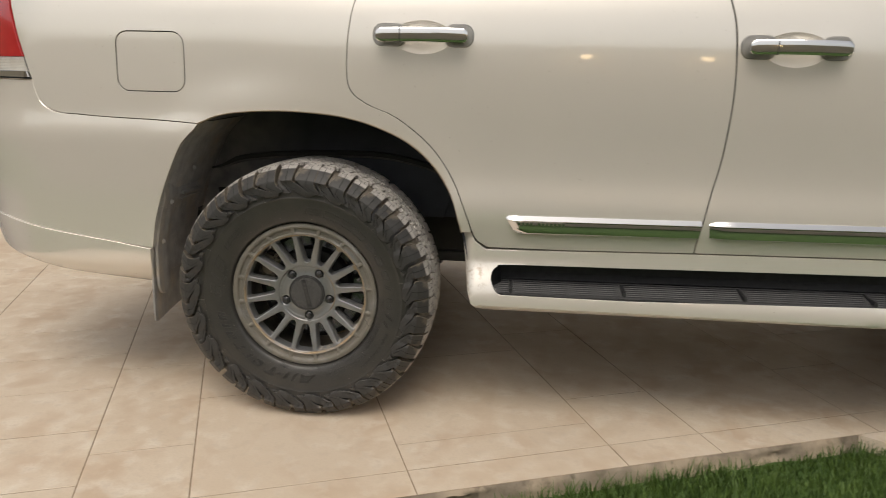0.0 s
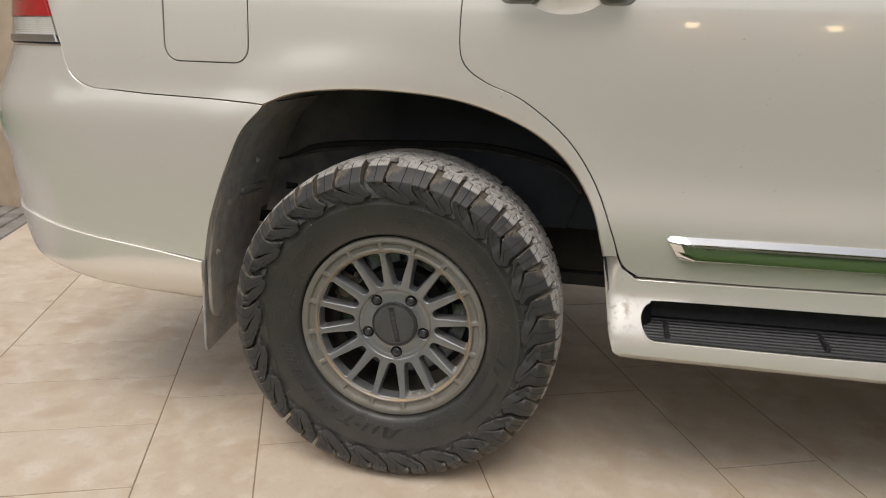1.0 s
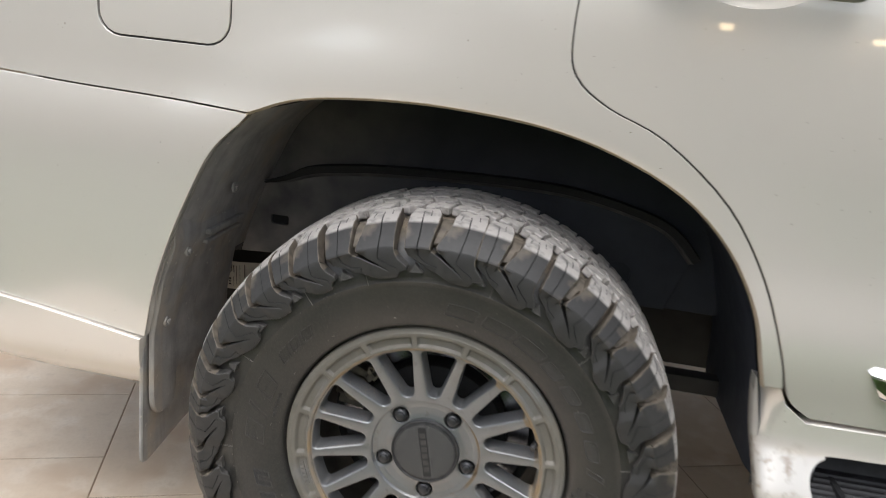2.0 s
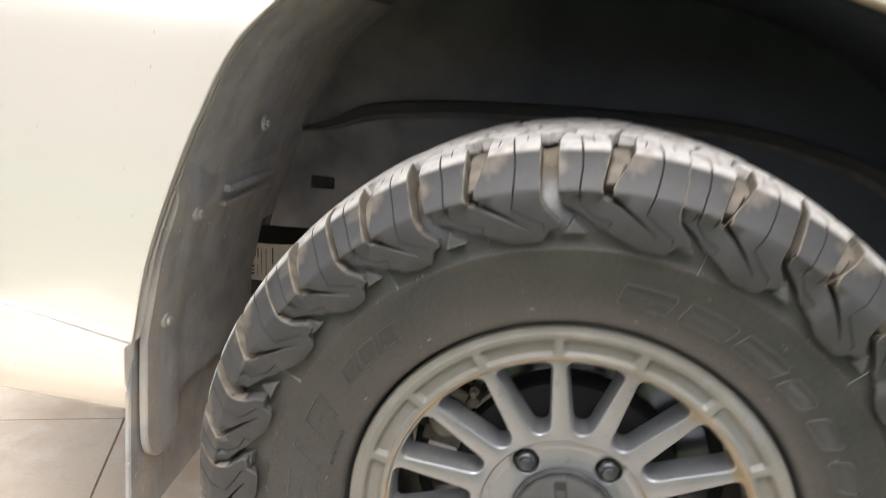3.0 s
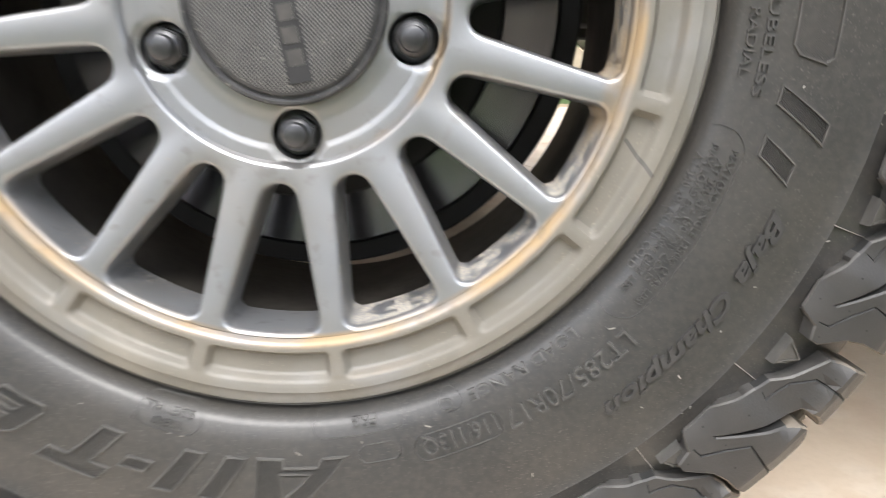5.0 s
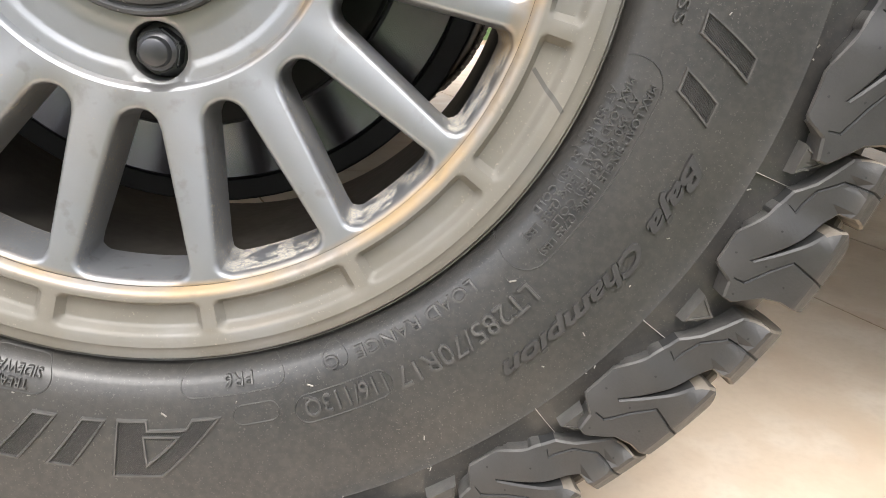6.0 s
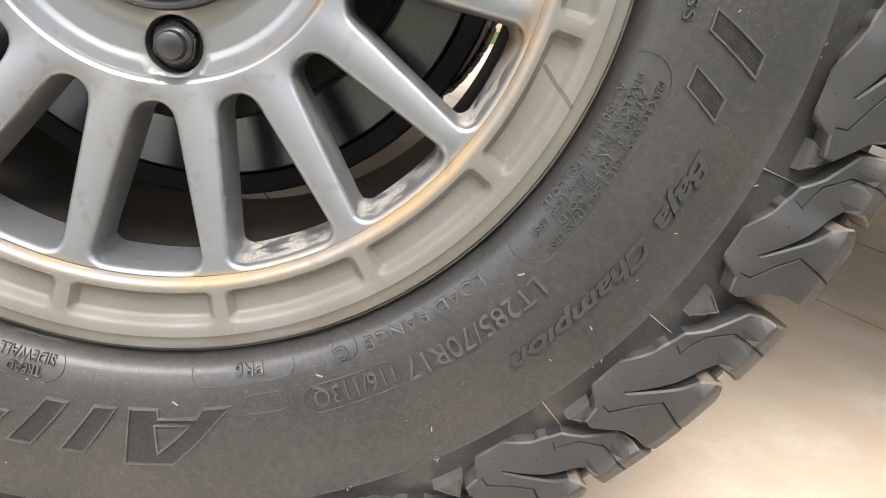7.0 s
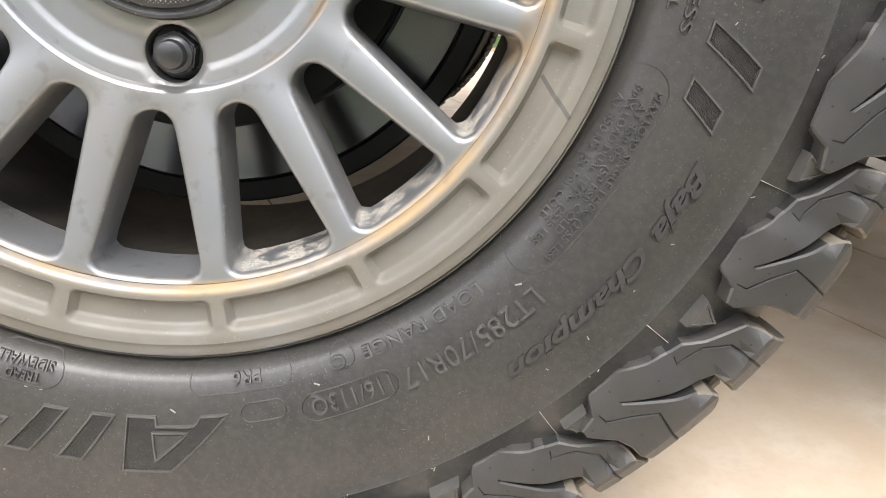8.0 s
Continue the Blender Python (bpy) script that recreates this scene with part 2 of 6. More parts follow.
mix_in(RUBBER, math_node(RUBBER, "MULTIPLY", mask(RUBBER, 40.0, 0.15, 0.6, pos=pos), band(RUBBER, rad, 0.385, 0.402, 0.012)), (0.27, 0.22, 0.165))
mix_in(RUBBER, math_node(RUBBER, "MULTIPLY", mask(RUBBER, 800.0, 0.63, 0.69, detail=2.0, pos=pos), mask(RUBBER, 12.0, 0.30, 0.60, pos=pos)), (0.115, 0.107, 0.095))
mix_in(RUBBER, math_node(RUBBER, "MULTIPLY", mask(RUBBER, 260.0, 0.40, 0.66, pos=pos), 0.5), (0.062, 0.057, 0.050))
# alloy: tan dust along the ridges, white peeling patches low in the openings
rad, pos, sep = radius_socket(ALLOY)
DUST = (0.40, 0.29, 0.17)
lines = math_node(ALLOY, "MULTIPLY", mask(ALLOY, 25.0, 0.25, 0.60, pos=pos), band(ALLOY, rad, 0.1935, 0.1975, 0.0030))
mix_in(ALLOY, lines, DUST)
edge = math_node(ALLOY, "MULTIPLY", mask(ALLOY, 18.0, 0.42, 0.66, pos=pos), math_node(ALLOY, "MAXIMUM", band(ALLOY, rad, 0.2165, 0.2185, 0.0015), band(ALLOY, rad, 0.2000, 0.2012, 0.0012)))
mix_in(ALLOY, edge, DUST)
field = math_node(ALLOY, "MULTIPLY", mask(ALLOY, 10.0, 0.14, 0.50, pos=pos), band(ALLOY, rad, 0.199, 0.24, 0.003))
mix_in(ALLOY, field, (0.185, 0.172, 0.146))
mix_in(ALLOY, math_node(ALLOY, "MULTIPLY", field, 0.8), (0.56, 0.56, 0.56), "Roughness")
bare = math_node(ALLOY, "SUBTRACT", 0.75, math_node(ALLOY, "MULTIPLY", math_node(ALLOY, "MAXIMUM", math_node(ALLOY, "MAXIMUM", lines, edge), field), 0.7))
ALLOY.node_tree.links.new(bare, ALLOY.node_tree.nodes["Principled BSDF"].inputs["Metallic"])
cell = ALLOY.node_tree.nodes.new("ShaderNodeTexVoronoi")
cell.feature = "DISTANCE_TO_EDGE"
cell.inputs["Scale"].default_value = 330.0
ALLOY.node_tree.links.new(pos, cell.inputs["Vector"])
flake = node(ALLOY, "ShaderNodeMapRange", From_Min=0.03, From_Max=0.10)
ALLOY.node_tree.links.new(cell.outputs["Distance"], flake.inputs["Value"])
flake = math_node(ALLOY, "MULTIPLY", flake.outputs["Result"], mask(ALLOY, 70.0, 0.40, 0.50, detail=4.0, pos=pos))
peel = math_node(ALLOY, "MULTIPLY", flake, band(ALLOY, rad, 0.1850, 0.1950, 0.001))
peel = math_node(ALLOY, "MULTIPLY", peel, band(ALLOY, sep.outputs["Y"], 0.016, 0.05, 0.002))
peel = math_node(ALLOY, "MULTIPLY", peel, band(ALLOY, sep.outputs["X"], 0.045, 0.20, 0.01))
peel = math_node(ALLOY, "MULTIPLY", peel, band(ALLOY, sep.outputs["Z"], -0.20, 0.02, 0.01))
mix_in(ALLOY, peel, (0.50, 0.46, 0.39))
mix_in(ALLOY, peel, (0.9, 0.9, 0.9), "Roughness")
ALLOY.node_tree.links.new(math_node(ALLOY, "MAXIMUM", math_node(ALLOY, "SUBTRACT", bare, math_node(ALLOY, "MULTIPLY", peel, 0.75)), 0.0), ALLOY.node_tree.nodes["Principled BSDF"].inputs["Metallic"])

speck = math_node(ALLOY, "MULTIPLY", mask(ALLOY, 600.0, 0.585, 0.64, detail=1.0, pos=pos), mask(ALLOY, 30.0, 0.35, 0.60, pos=pos))
facing = ALLOY.node_tree.nodes.new("ShaderNodeSeparateXYZ")
ALLOY.node_tree.links.new(ALLOY.node_tree.nodes.new("ShaderNodeTexCoord").outputs["Normal"], facing.inputs[0])
flank = math_node(ALLOY, "MULTIPLY", math_node(ALLOY, "MULTIPLY", band(ALLOY, facing.outputs["Y"], -0.5, 0.5, 0.15), band(ALLOY, facing.outputs["X"], 0.1, 1.2, 0.5)), band(ALLOY, rad, 0.112, 0.188, 0.004))
chip = math_node(ALLOY, "MULTIPLY", speck, math_node(ALLOY, "MULTIPLY", flank, band(ALLOY, sep.outputs["Y"], 0.014, 0.08, 0.006)))
mix_in(ALLOY, chip, (0.46, 0.42, 0.355))
mix_in(ALLOY, chip, (0.9, 0.9, 0.9), "Roughness")
metal_in = ALLOY.node_tree.nodes["Principled BSDF"].inputs["Metallic"]
ALLOY.node_tree.links.new(math_node(ALLOY, "MAXIMUM", math_node(ALLOY, "SUBTRACT", metal_in.links[0].from_socket, chip), 0.0), metal_in)
mix_in(ALLOY, math_node(ALLOY, "MULTIPLY", mask(ALLOY, 16.0, 0.50, 0.70, pos=pos), 0.4), (0.30, 0.275, 0.235))

mix_in(ALLOY, math_node(ALLOY, "MULTIPLY", math_node(ALLOY, "MULTIPLY", mask(ALLOY, 650.0, 0.66, 0.72, detail=2.0, pos=pos), mask(ALLOY, 20.0, 0.45, 0.65, pos=pos)), 0.5), (0.40, 0.36, 0.29))
mix_in(ALLOY, math_node(ALLOY, "MULTIPLY", mask(ALLOY, 90.0, 0.60, 0.70, detail=7.0, pos=pos), 0.3), (0.17, 0.155, 0.13))

# tan dust along the hub's step and at the openings' ends on the leading side
leading = math_node(ALLOY, "MULTIPLY", band(ALLOY, sep.outputs["X"], 0.055, 0.3, 0.03), band(ALLOY, sep.outputs["Z"], -0.06, 0.3, 0.03))
step_dust = math_node(ALLOY, "MULTIPLY", band(ALLOY, rad, 0.0905, 0.0935, 0.0020), mask(ALLOY, 22.0, 0.30, 0.55, pos=pos))
end_dust = math_node(ALLOY, "MULTIPLY", math_node(ALLOY, "MULTIPLY", band(ALLOY, rad, 0.1860, 0.1940, 0.004), band(ALLOY, sep.outputs["Y"], 0.009, 0.05, 0.003)), mask(ALLOY, 40.0, 0.30, 0.60, pos=pos))
mix_in(ALLOY, math_node(ALLOY, "MULTIPLY", leading, math_node(ALLOY, "MULTIPLY", math_node(ALLOY, "MAXIMUM", step_dust, end_dust), 0.75)), DUST)

# a dark scuff across one field of the ring
off_line = math_node(ALLOY, "MULTIPLY_ADD", sep.outputs["X"], 0.794, math_node(ALLOY, "MULTIPLY_ADD", sep.outputs["Z"], 0.609, -0.1111))
on_line = math_node(ALLOY, "MULTIPLY_ADD", sep.outputs["X"], 0.609, math_node(ALLOY, "MULTIPLY_ADD", sep.outputs["Z"], -0.794, -0.1713))
mix_in(ALLOY, math_node(ALLOY, "MULTIPLY", band(ALLOY, off_line, -0.0009, 0.0009, 0.0004), band(ALLOY, on_line, 0.001, 0.025, 0.001)), (0.11, 0.105, 0.095))

# the cap's fine knurl
nt = CAPMAT.node_tree
tc = nt.nodes.new("ShaderNodeTexCoord")
grid = nt.nodes.new("ShaderNodeSeparateXYZ")
nt.links.new(tc.outputs["Object"], grid.inputs[0])
across_dots = math_node(CAPMAT, "SINE", math_node(CAPMAT, "MULTIPLY_ADD", grid.outputs["X"], 2600.0), 0.0)
along_dots = math_node(CAPMAT, "SINE", math_node(CAPMAT, "MULTIPLY_ADD", grid.outputs["Z"], 2600.0), 0.0)
dots = node(CAPMAT, "ShaderNodeMapRange", From_Min=0.15, From_Max=0.6)
nt.links.new(math_node(CAPMAT, "MULTIPLY", across_dots, along_dots), dots.inputs["Value"])
flat_rim = radius_socket(CAPMAT)[0]
dot = math_node(CAPMAT, "MULTIPLY", dots.outputs["Result"], band(CAPMAT, flat_rim, 0.0, 0.0500, 0.0006))
bp = nt.nodes.new("ShaderNodeBump")
bp.inputs["Strength"].default_value, bp.inputs["Distance"].default_value = 0.9, 0.0007
nt.links.new(dot, bp.inputs["Height"])
nt.links.new(bp.outputs["Normal"], nt.nodes["Principled BSDF"].inputs["Normal"])
mix_in(CAPMAT, math_node(CAPMAT, "MULTIPLY", dot, 0.9), (0.28, 0.275, 0.265))
mix_in(CAPMAT, mask(CAPMAT, 330.0, 0.71, 0.75, detail=1.0, pos=tc.outputs["Object"]), (0.24, 0.235, 0.215))

LAMPGLOW = mat("lamp_glow", (0.9, 0.8, 0.6), rough=0.3)
LAMPGLOW.node_tree.nodes["Principled BSDF"].inputs["Emission Color"].default_value = (1.0, 0.72, 0.40, 1)
LAMPGLOW.node_tree.nodes["Principled BSDF"].inputs["Emission Strength"].default_value = 6.0

# ---- mesh helpers ----
def finish(name, bm, material, parent=None, label="", smooth=35):
    me = bpy.data.meshes.new(name)
    bm.normal_update()
    bm.to_mesh(me)
    bm.free()
    return finish_mesh(name, me, material, parent, label, smooth)


def finish_mesh(name, me, material, parent=None, label="", smooth=35):
    me.materials.append(material)
    if smooth:
        me.polygons.foreach_set("use_smooth", [True] * len(me.polygons))
        me.set_sharp_from_angle(angle=radians(smooth))
    ob = new(name, me)
    ob.parent = parent
    if label:
        ob["label"] = label
    return ob


def part(name, bm, material, parent, label="", smooth=35):
    return finish(name, bm, material, parent, label, smooth)


def pydata(name, verts, faces, material, parent=None, label="", smooth=35):
    me = bpy.data.meshes.new(name)
    me.from_pydata([tuple(v) for v in verts], [], faces)
    me.validate()
    bm = bmesh.new()
    bm.from_mesh(me)
    bmesh.ops.recalc_face_normals(bm, faces=bm.faces)
    bm.to_mesh(me)
    bm.free()
    return finish_mesh(name, me, material, parent, label, smooth)


def thing(name, label, category, kind="", group="", at=(0, 0, 0)):
    ob = new(name)
    ob.location = at
    return tagged(ob, label, category, group, kind)


def box(bm, lo, hi, bevel=0.0, segments=2):
    r = bmesh.ops.create_cube(bm, size=1.0)
    c = [(a + b) / 2 for a, b in zip(lo, hi)]
    s = [b - a for a, b in zip(lo, hi)]
    for v in r["verts"]:
        v.co = Vector([c[i] + v.co[i] * s[i] for i in range(3)])
    if bevel:
        edges = list({e for v in r["verts"] for e in v.link_edges})
        bmesh.ops.bevel(bm, geom=edges, offset=bevel, segments=segments, affect="EDGES", profile=0.7)
    return bm


def lathe(profile, steps, closed=False):
    """Turns (radius, y) points round the y axis: vertices and faces."""
    n = len(profile)
    a = np.linspace(0, 2 * np.pi, steps, endpoint=False)
    verts = [(r * math.cos(t), y, r * math.sin(t)) for t in a for r, y in profile]
    faces = []
    for i in range(steps):
        j = (i + 1) % steps
        for k in range(n if closed else n - 1):
            k2 = (k + 1) % n
            faces.append((i * n + k, i * n + k2, j * n + k2, j * n + k))
    return verts, faces


def smooth_table(xs, ys, width):
    """A smooth function through a table of heights."""
    t = np.linspace(xs[0] - 0.3, xs[-1] + 0.3, 1200)
    y = np.interp(t, xs, ys)
    k = np.exp(-0.5 * (np.arange(-200, 201) * (t[1] - t[0]) / width) ** 2)
    y = np.convolve(np.pad(y, 200, mode="edge"), k / k.sum(), mode="valid")
    return lambda v: float(np.interp(v, t, y))


def step01(v):
    v = min(1.0, max(0.0, v))
    return v * v * (3 - 2 * v)


def resample(points, spacing, closed=True):
    """Even points along a polyline that has been rounded by a spline, ends kept."""
    pts = np.array(points, float)
    out = []
    n = len(pts)
    for i in range(n if closed else n - 1):
        a, b = pts[i], pts[(i + 1) % n]
        k = max(1, int(np.hypot(*(b - a)) / spacing))
        out += [tuple(a + (b - a) * j / k) for j in range(k)]
    if not closed:
        out.append(tuple(pts[-1]))
    return out


def curve(points, per=6):
    """A Catmull-Rom curve through open points."""
    p = [np.array(q, float) for q in points]
    p = [2 * p[0] - p[1]] + p + [2 * p[-1] - p[-2]]
    out = []
    for i in range(1, len(p) - 2):
        for j in range(per):
            t = j / per
            out.append(tuple(0.5 * (2 * p[i] + (p[i + 1] - p[i - 1]) * t + (2 * p[i - 1] - 5 * p[i] + 4 * p[i + 1] - p[i + 2]) * t * t
                                    + (3 * p[i] - p[i - 1] - 3 * p[i + 1] + p[i + 2]) * t ** 3)))
    out.append(tuple(p[-2]))
    return out


def inside(poly, x, y):
    c = False
    n = len(poly)
    for i in range(n):
        x1, y1 = poly[i]
        x2, y2 = poly[i - 1]
        if (y1 > y) != (y2 > y) and x < (x2 - x1) * (y - y1) / (y2 - y1) + x1:
            c = not c
    return c


def plate(outline, surface, spacing=0.03, holes=(), depth=0.02, edge=0.0011, levels=None, points=None):
    """A curved panel: a flat outline (a, b) with holes, filled with a net of points and laid on surface(a, b, inset), its edges turned in."""
    loops = [resample(outline, spacing * 0.6)] + [resample(h, spacing * 0.6) for h in holes]
    pts, edges = [], []
    for lp in loops:
        k = len(pts)
        pts += lp
        edges += [(k + i, k + (i + 1) % len(lp)) for i in range(len(lp))]
    o = np.array(loops[0])
    nb = len(pts)
    border = np.array(pts)
    if points is None:
        points = [(a, b) for a in np.arange(o[:, 0].min(), o[:, 0].max(), spacing)
                  for b in (np.arange(o[:, 1].min(), o[:, 1].max(), spacing) if levels is None else levels)]
    for a, b in points:
        if inside(loops[0], a, b) and not any(inside(h, a, b) for h in loops[1:]):
            if np.min(np.hypot(border[:, 0] - a, border[:, 1] - b)) > spacing * 0.35:
                pts.append((a, b))
    v2, _, f2, orig, _, _ = mathutils.geometry.delaunay_2d_cdt([Vector(p) for p in pts], edges, [], 1, 1e-6)
    faces = []
    for f in f2:
        c = sum((v2[i] for i in f), Vector((0, 0))) / len(f)
        if inside(loops[0], *c) and not any(inside(h, *c) for h in loops[1:]):
            faces.append(tuple(f))
    verts = [surface(v[0], v[1], 0.0) for v in v2]
    back = {}
    for i, src in enumerate(orig):
        for s in src:
            if s < nb:
                back[s] = i
    k = 0
    for lp in loops:
        m = len(lp)
        cols = []
        for i in range(m):
            a = np.array(lp[i - 1])
            b = np.array(lp[(i + 1) % m])
            d = b - a
            nrm = np.array((d[1], -d[0])) / (np.hypot(*d) + 1e-9)
            area = sum(lp[j - 1][0] * lp[j][1] - lp[j][0] * lp[j - 1][1] for j in range(m)) if i == 0 else area
            if (area < 0) != (k > 0):
                nrm = -nrm
            p = np.array(lp[i])
            i0 = back[k + i]
            turned = edge if k == 0 else min(edge, 0.0008)
            verts.append(surface(*(p + nrm * turned), turned))
            verts.append(surface(*(p + nrm * turned), depth))
            cols.append((i0, len(verts) - 2, len(verts) - 1))
        for i in range(m):
            a, b = cols[i], cols[(i + 1) % m]
            faces += [(a[0], b[0], b[1], a[1]), (a[1], b[1], b[2], a[2])]
        k += m
    return verts, faces

# ---- ground: lawn sheet to the horizon, paving of travertine laid at a slant ----
SLANT = radians(21.5)


def from_tile(p, q, z=0.0):
    return (p * math.cos(SLANT) - q * math.sin(SLANT), p * math.sin(SLANT) + q * math.cos(SLANT), z)


bm = bmesh.new()
bmesh.ops.create_grid(bm, x_segments=40, y_segments=40, size=400)
for v in bm.verts:
    v.co.z = -0.05
tagged(finish("ground", bm, SOIL), "short green lawn reaching to the horizon", "lawn", kind="structure")

# ---- the driveway's paving, tile by tile ----
bm = bmesh.new()
for lo, hi in (((-1.842, -0.543), (4.2, 5.0)),):
    ring = [bm.verts.new(from_tile(p, q, z)) for z in (-0.12, -0.0014) for p, q in ((lo[0], lo[1]), (hi[0], lo[1]), (hi[0], hi[1]), (lo[0], hi[1]))]
    bm.faces.new(ring[4:])
    for i in range(4):
        bm.faces.new((ring[i], ring[(i + 1) % 4], ring[4 + (i + 1) % 4], ring[4 + i]))
bmesh.ops.recalc_face_normals(bm, faces=bm.faces)
pavement = tagged(finish("pavement", bm, GROUT, smooth=0), "cream travertine paving with thin brown joints under the car", "paving", kind="structure")


def tile_mesh(w, h):
    me = bpy.data.meshes.new("tile")
    e = 0.0006
    v = []
    for dx, z in ((0.0, -0.03), (0.0, -e), (e, 0.0)):
        v += [(dx, dx, z), (w - dx, dx, z), (w - dx, h - dx, z), (dx, h - dx, z)]
    f = [(8, 9, 10, 11)]
    for k in (0, 4):
        f += [(k + i, k + (i + 1) % 4, k + 4 + (i + 1) % 4, k + 4 + i) for i in range(4)]
    me.from_pydata(v, [], f)
    me.materials.append(TILE)
    return me


LINES = [-1.84, -1.25, -0.637, -0.343, 0.245, 0.88, 1.20, 1.79, 2.09, 2.69, 2.99, 3.6, 4.2]
RUNS = {0: (0.22, 0.62), 1: (0.030, 0.319), 2: (-0.126, 0.63), 3: (0.19, 0.60), 4: (-0.272, 0.65), 5: (-0.095, 0.65), 6: (0.95, 1.50)}
tile_kinds = {}
rnd = random.Random(4)
for c in range(len(LINES) - 1):
    p0, p1 = LINES[c], LINES[c + 1]
    off, run = RUNS.get(c, (rnd.uniform(-0.4, 0.1), 0.6))
    cuts = [-0.545, -0.42]
    q = off - 10 * run
    while q < 5.0:
        if q > -0.40:
            cuts.append(q)
        q += run
    for q0, q1 in zip(cuts, cuts[1:]):
        key = (round(p1 - p0 - 0.0040, 4), round(q1 - q0 - 0.0040, 4))
        if key not in tile_kinds:
            tile_kinds[key] = tile_mesh(*key)
        ob = new("tile", tile_kinds[key])
        ob.parent = pavement
        ob.matrix_basis = Matrix.Translation(from_tile(p0 + 0.0020, q0 + 0.0020, rnd.uniform(-0.0003, 0.0003))) @ Matrix.Rotation(SLANT, 4, "Z")

# concrete edge towards the lawn
bm = bmesh.new()
rows = []
prof = [(-0.5445, -0.0015), (-0.548, -0.004), (-0.553, -0.012), (-0.556, -0.024), (-0.559, -0.036), (-0.566, -0.050), (-0.578, -0.064), (-0.580, -0.16)]
for i in range(421):
    p = -1.84 + 3.54 * i / 420
    row = []
    for k, (q, z) in enumerate(prof):
        rough = 0.0 if k == 0 else 0.4 if k == 1 else 1.0
        chunk = noise.noise((p * 7.0, z * 30.0, 1.5)) * 0.009 + noise.noise((p * 31.0, z * 60.0, 4.0)) * 0.004
        broken = 0.016 * max(0.0, noise.noise((p * 4.0, 8.0, 2.0)) - 0.12) * (2 < k < 7)
        row.append(bm.verts.new(from_tile(p, q + rough * chunk + broken, z + rough * 0.004 * noise.noise((p * 23.0, k, 9.0)))))
    rows.append(row)
for a, b in zip(rows, rows[1:]):
    for k in range(len(prof) - 1):
        bm.faces.new((a[k], a[k + 1], b[k + 1], b[k]))
bmesh.ops.recalc_face_normals(bm, faces=bm.faces)
tagged(finish("kerb", bm, KERB, smooth=60), "rough brown concrete edge between paving and lawn", "kerb", kind="structure")
bm = bmesh.new()
pts = [(1.704, -0.547), (2.83, -2.19), (4.2, -2.19), (4.2, -0.547)]
lo = [bm.verts.new(from_tile(p, q, -0.14)) for p, q in pts]
hi = [bm.verts.new(from_tile(p, q, 0.0)) for p, q in pts]
bm.faces.new(hi)
for i in range(4):
    bm.faces.new((lo[i], lo[(i + 1) % 4], hi[(i + 1) % 4], hi[i]))
bmesh.ops.recalc_face_normals(bm, faces=bm.faces)
tagged(finish("pavement_corner", bm, TILE, smooth=0), "cream travertine slab at the paving's corner", "paving", kind="structure")

# grey block paving beyond the drive
vs, fs = [], []
rr = random.Random(8)
for i in range(28):
    for j in range(60):
        p0 = -1.86 - 0.105 * (i + 1)
        q0 = 0.6 + 0.205 * j + (0.1 if i % 2 else 0)
        z = -0.012 + rr.uniform(-0.004, 0.004)
        b = len(vs)
        for dz, g in ((-0.06, 0.0), (z - 0.008, 0.0), (z, 0.008)):
            vs += [from_tile(p0 + g, q0 + g, dz), from_tile(p0 + 0.098 - g, q0 + g, dz), from_tile(p0 + 0.098 - g, q0 + 0.198 - g, dz), from_tile(p0 + g, q0 + 0.198 - g, dz)]
        fs += [(b + 8, b + 9, b + 10, b + 11)] + [(b + k + m, b + k + (m + 1) % 4, b + k + 4 + (m + 1) % 4, b + k + 4 + m) for k in (0, 4) for m in range(4)]
tagged(pydata("block_paving", vs, fs, COBBLE, smooth=0), "grey concrete block path beside the drive", "path", kind="stuff")

# blades of grass along the kerb
vs, fs = [], []
rr = random.Random(5)
for _ in range(26000):
    p = rr.uniform(-0.9, 3.0)
    q = -0.572 - abs(rr.gauss(0, 0.34))
    if q < -1.5 or p > 1.70 + (-0.547 - q) * 0.687:
        continue
    x, y, _z = from_tile(p, q)
    h = rr.uniform(0.025, 0.060) * (0.75 + 0.5 * noise.noise((x * 3, y * 3, 0)))
    a = rr.uniform(0, 6.283)
    lean = rr.uniform(0.1, 0.8) * h
    w = rr.uniform(0.0011, 0.0022)
    dx, dy = math.cos(a), math.sin(a)
    b = len(vs)
    vs += [(x - dy * w, y + dx * w, -0.05), (x + dy * w, y - dx * w, -0.05), (x - dy * w * 0.8 + dx * lean * 0.35, y + dx * w * 0.8 + dy * lean * 0.35, -0.05 + h * 0.6),
           (x + dy * w * 0.8 + dx * lean * 0.35, y - dx * w * 0.8 + dy * lean * 0.35, -0.05 + h * 0.6), (x + dx * lean, y + dy * lean, -0.05 + h)]
    fs += [(b, b + 1, b + 3, b + 2), (b + 2, b + 3, b + 4)]
me = bpy.data.meshes.new("lawn_grass")
me.from_pydata(vs, [], fs)
tagged(finish_mesh("lawn_grass", me, GRASS, smooth=0), "dense short green lawn grass beside the kerb", "grass", kind="stuff")

# ---- the car ----
car = thing("car", "pearl white off-road estate car with chunky tyres, parked on travertine paving", "car")

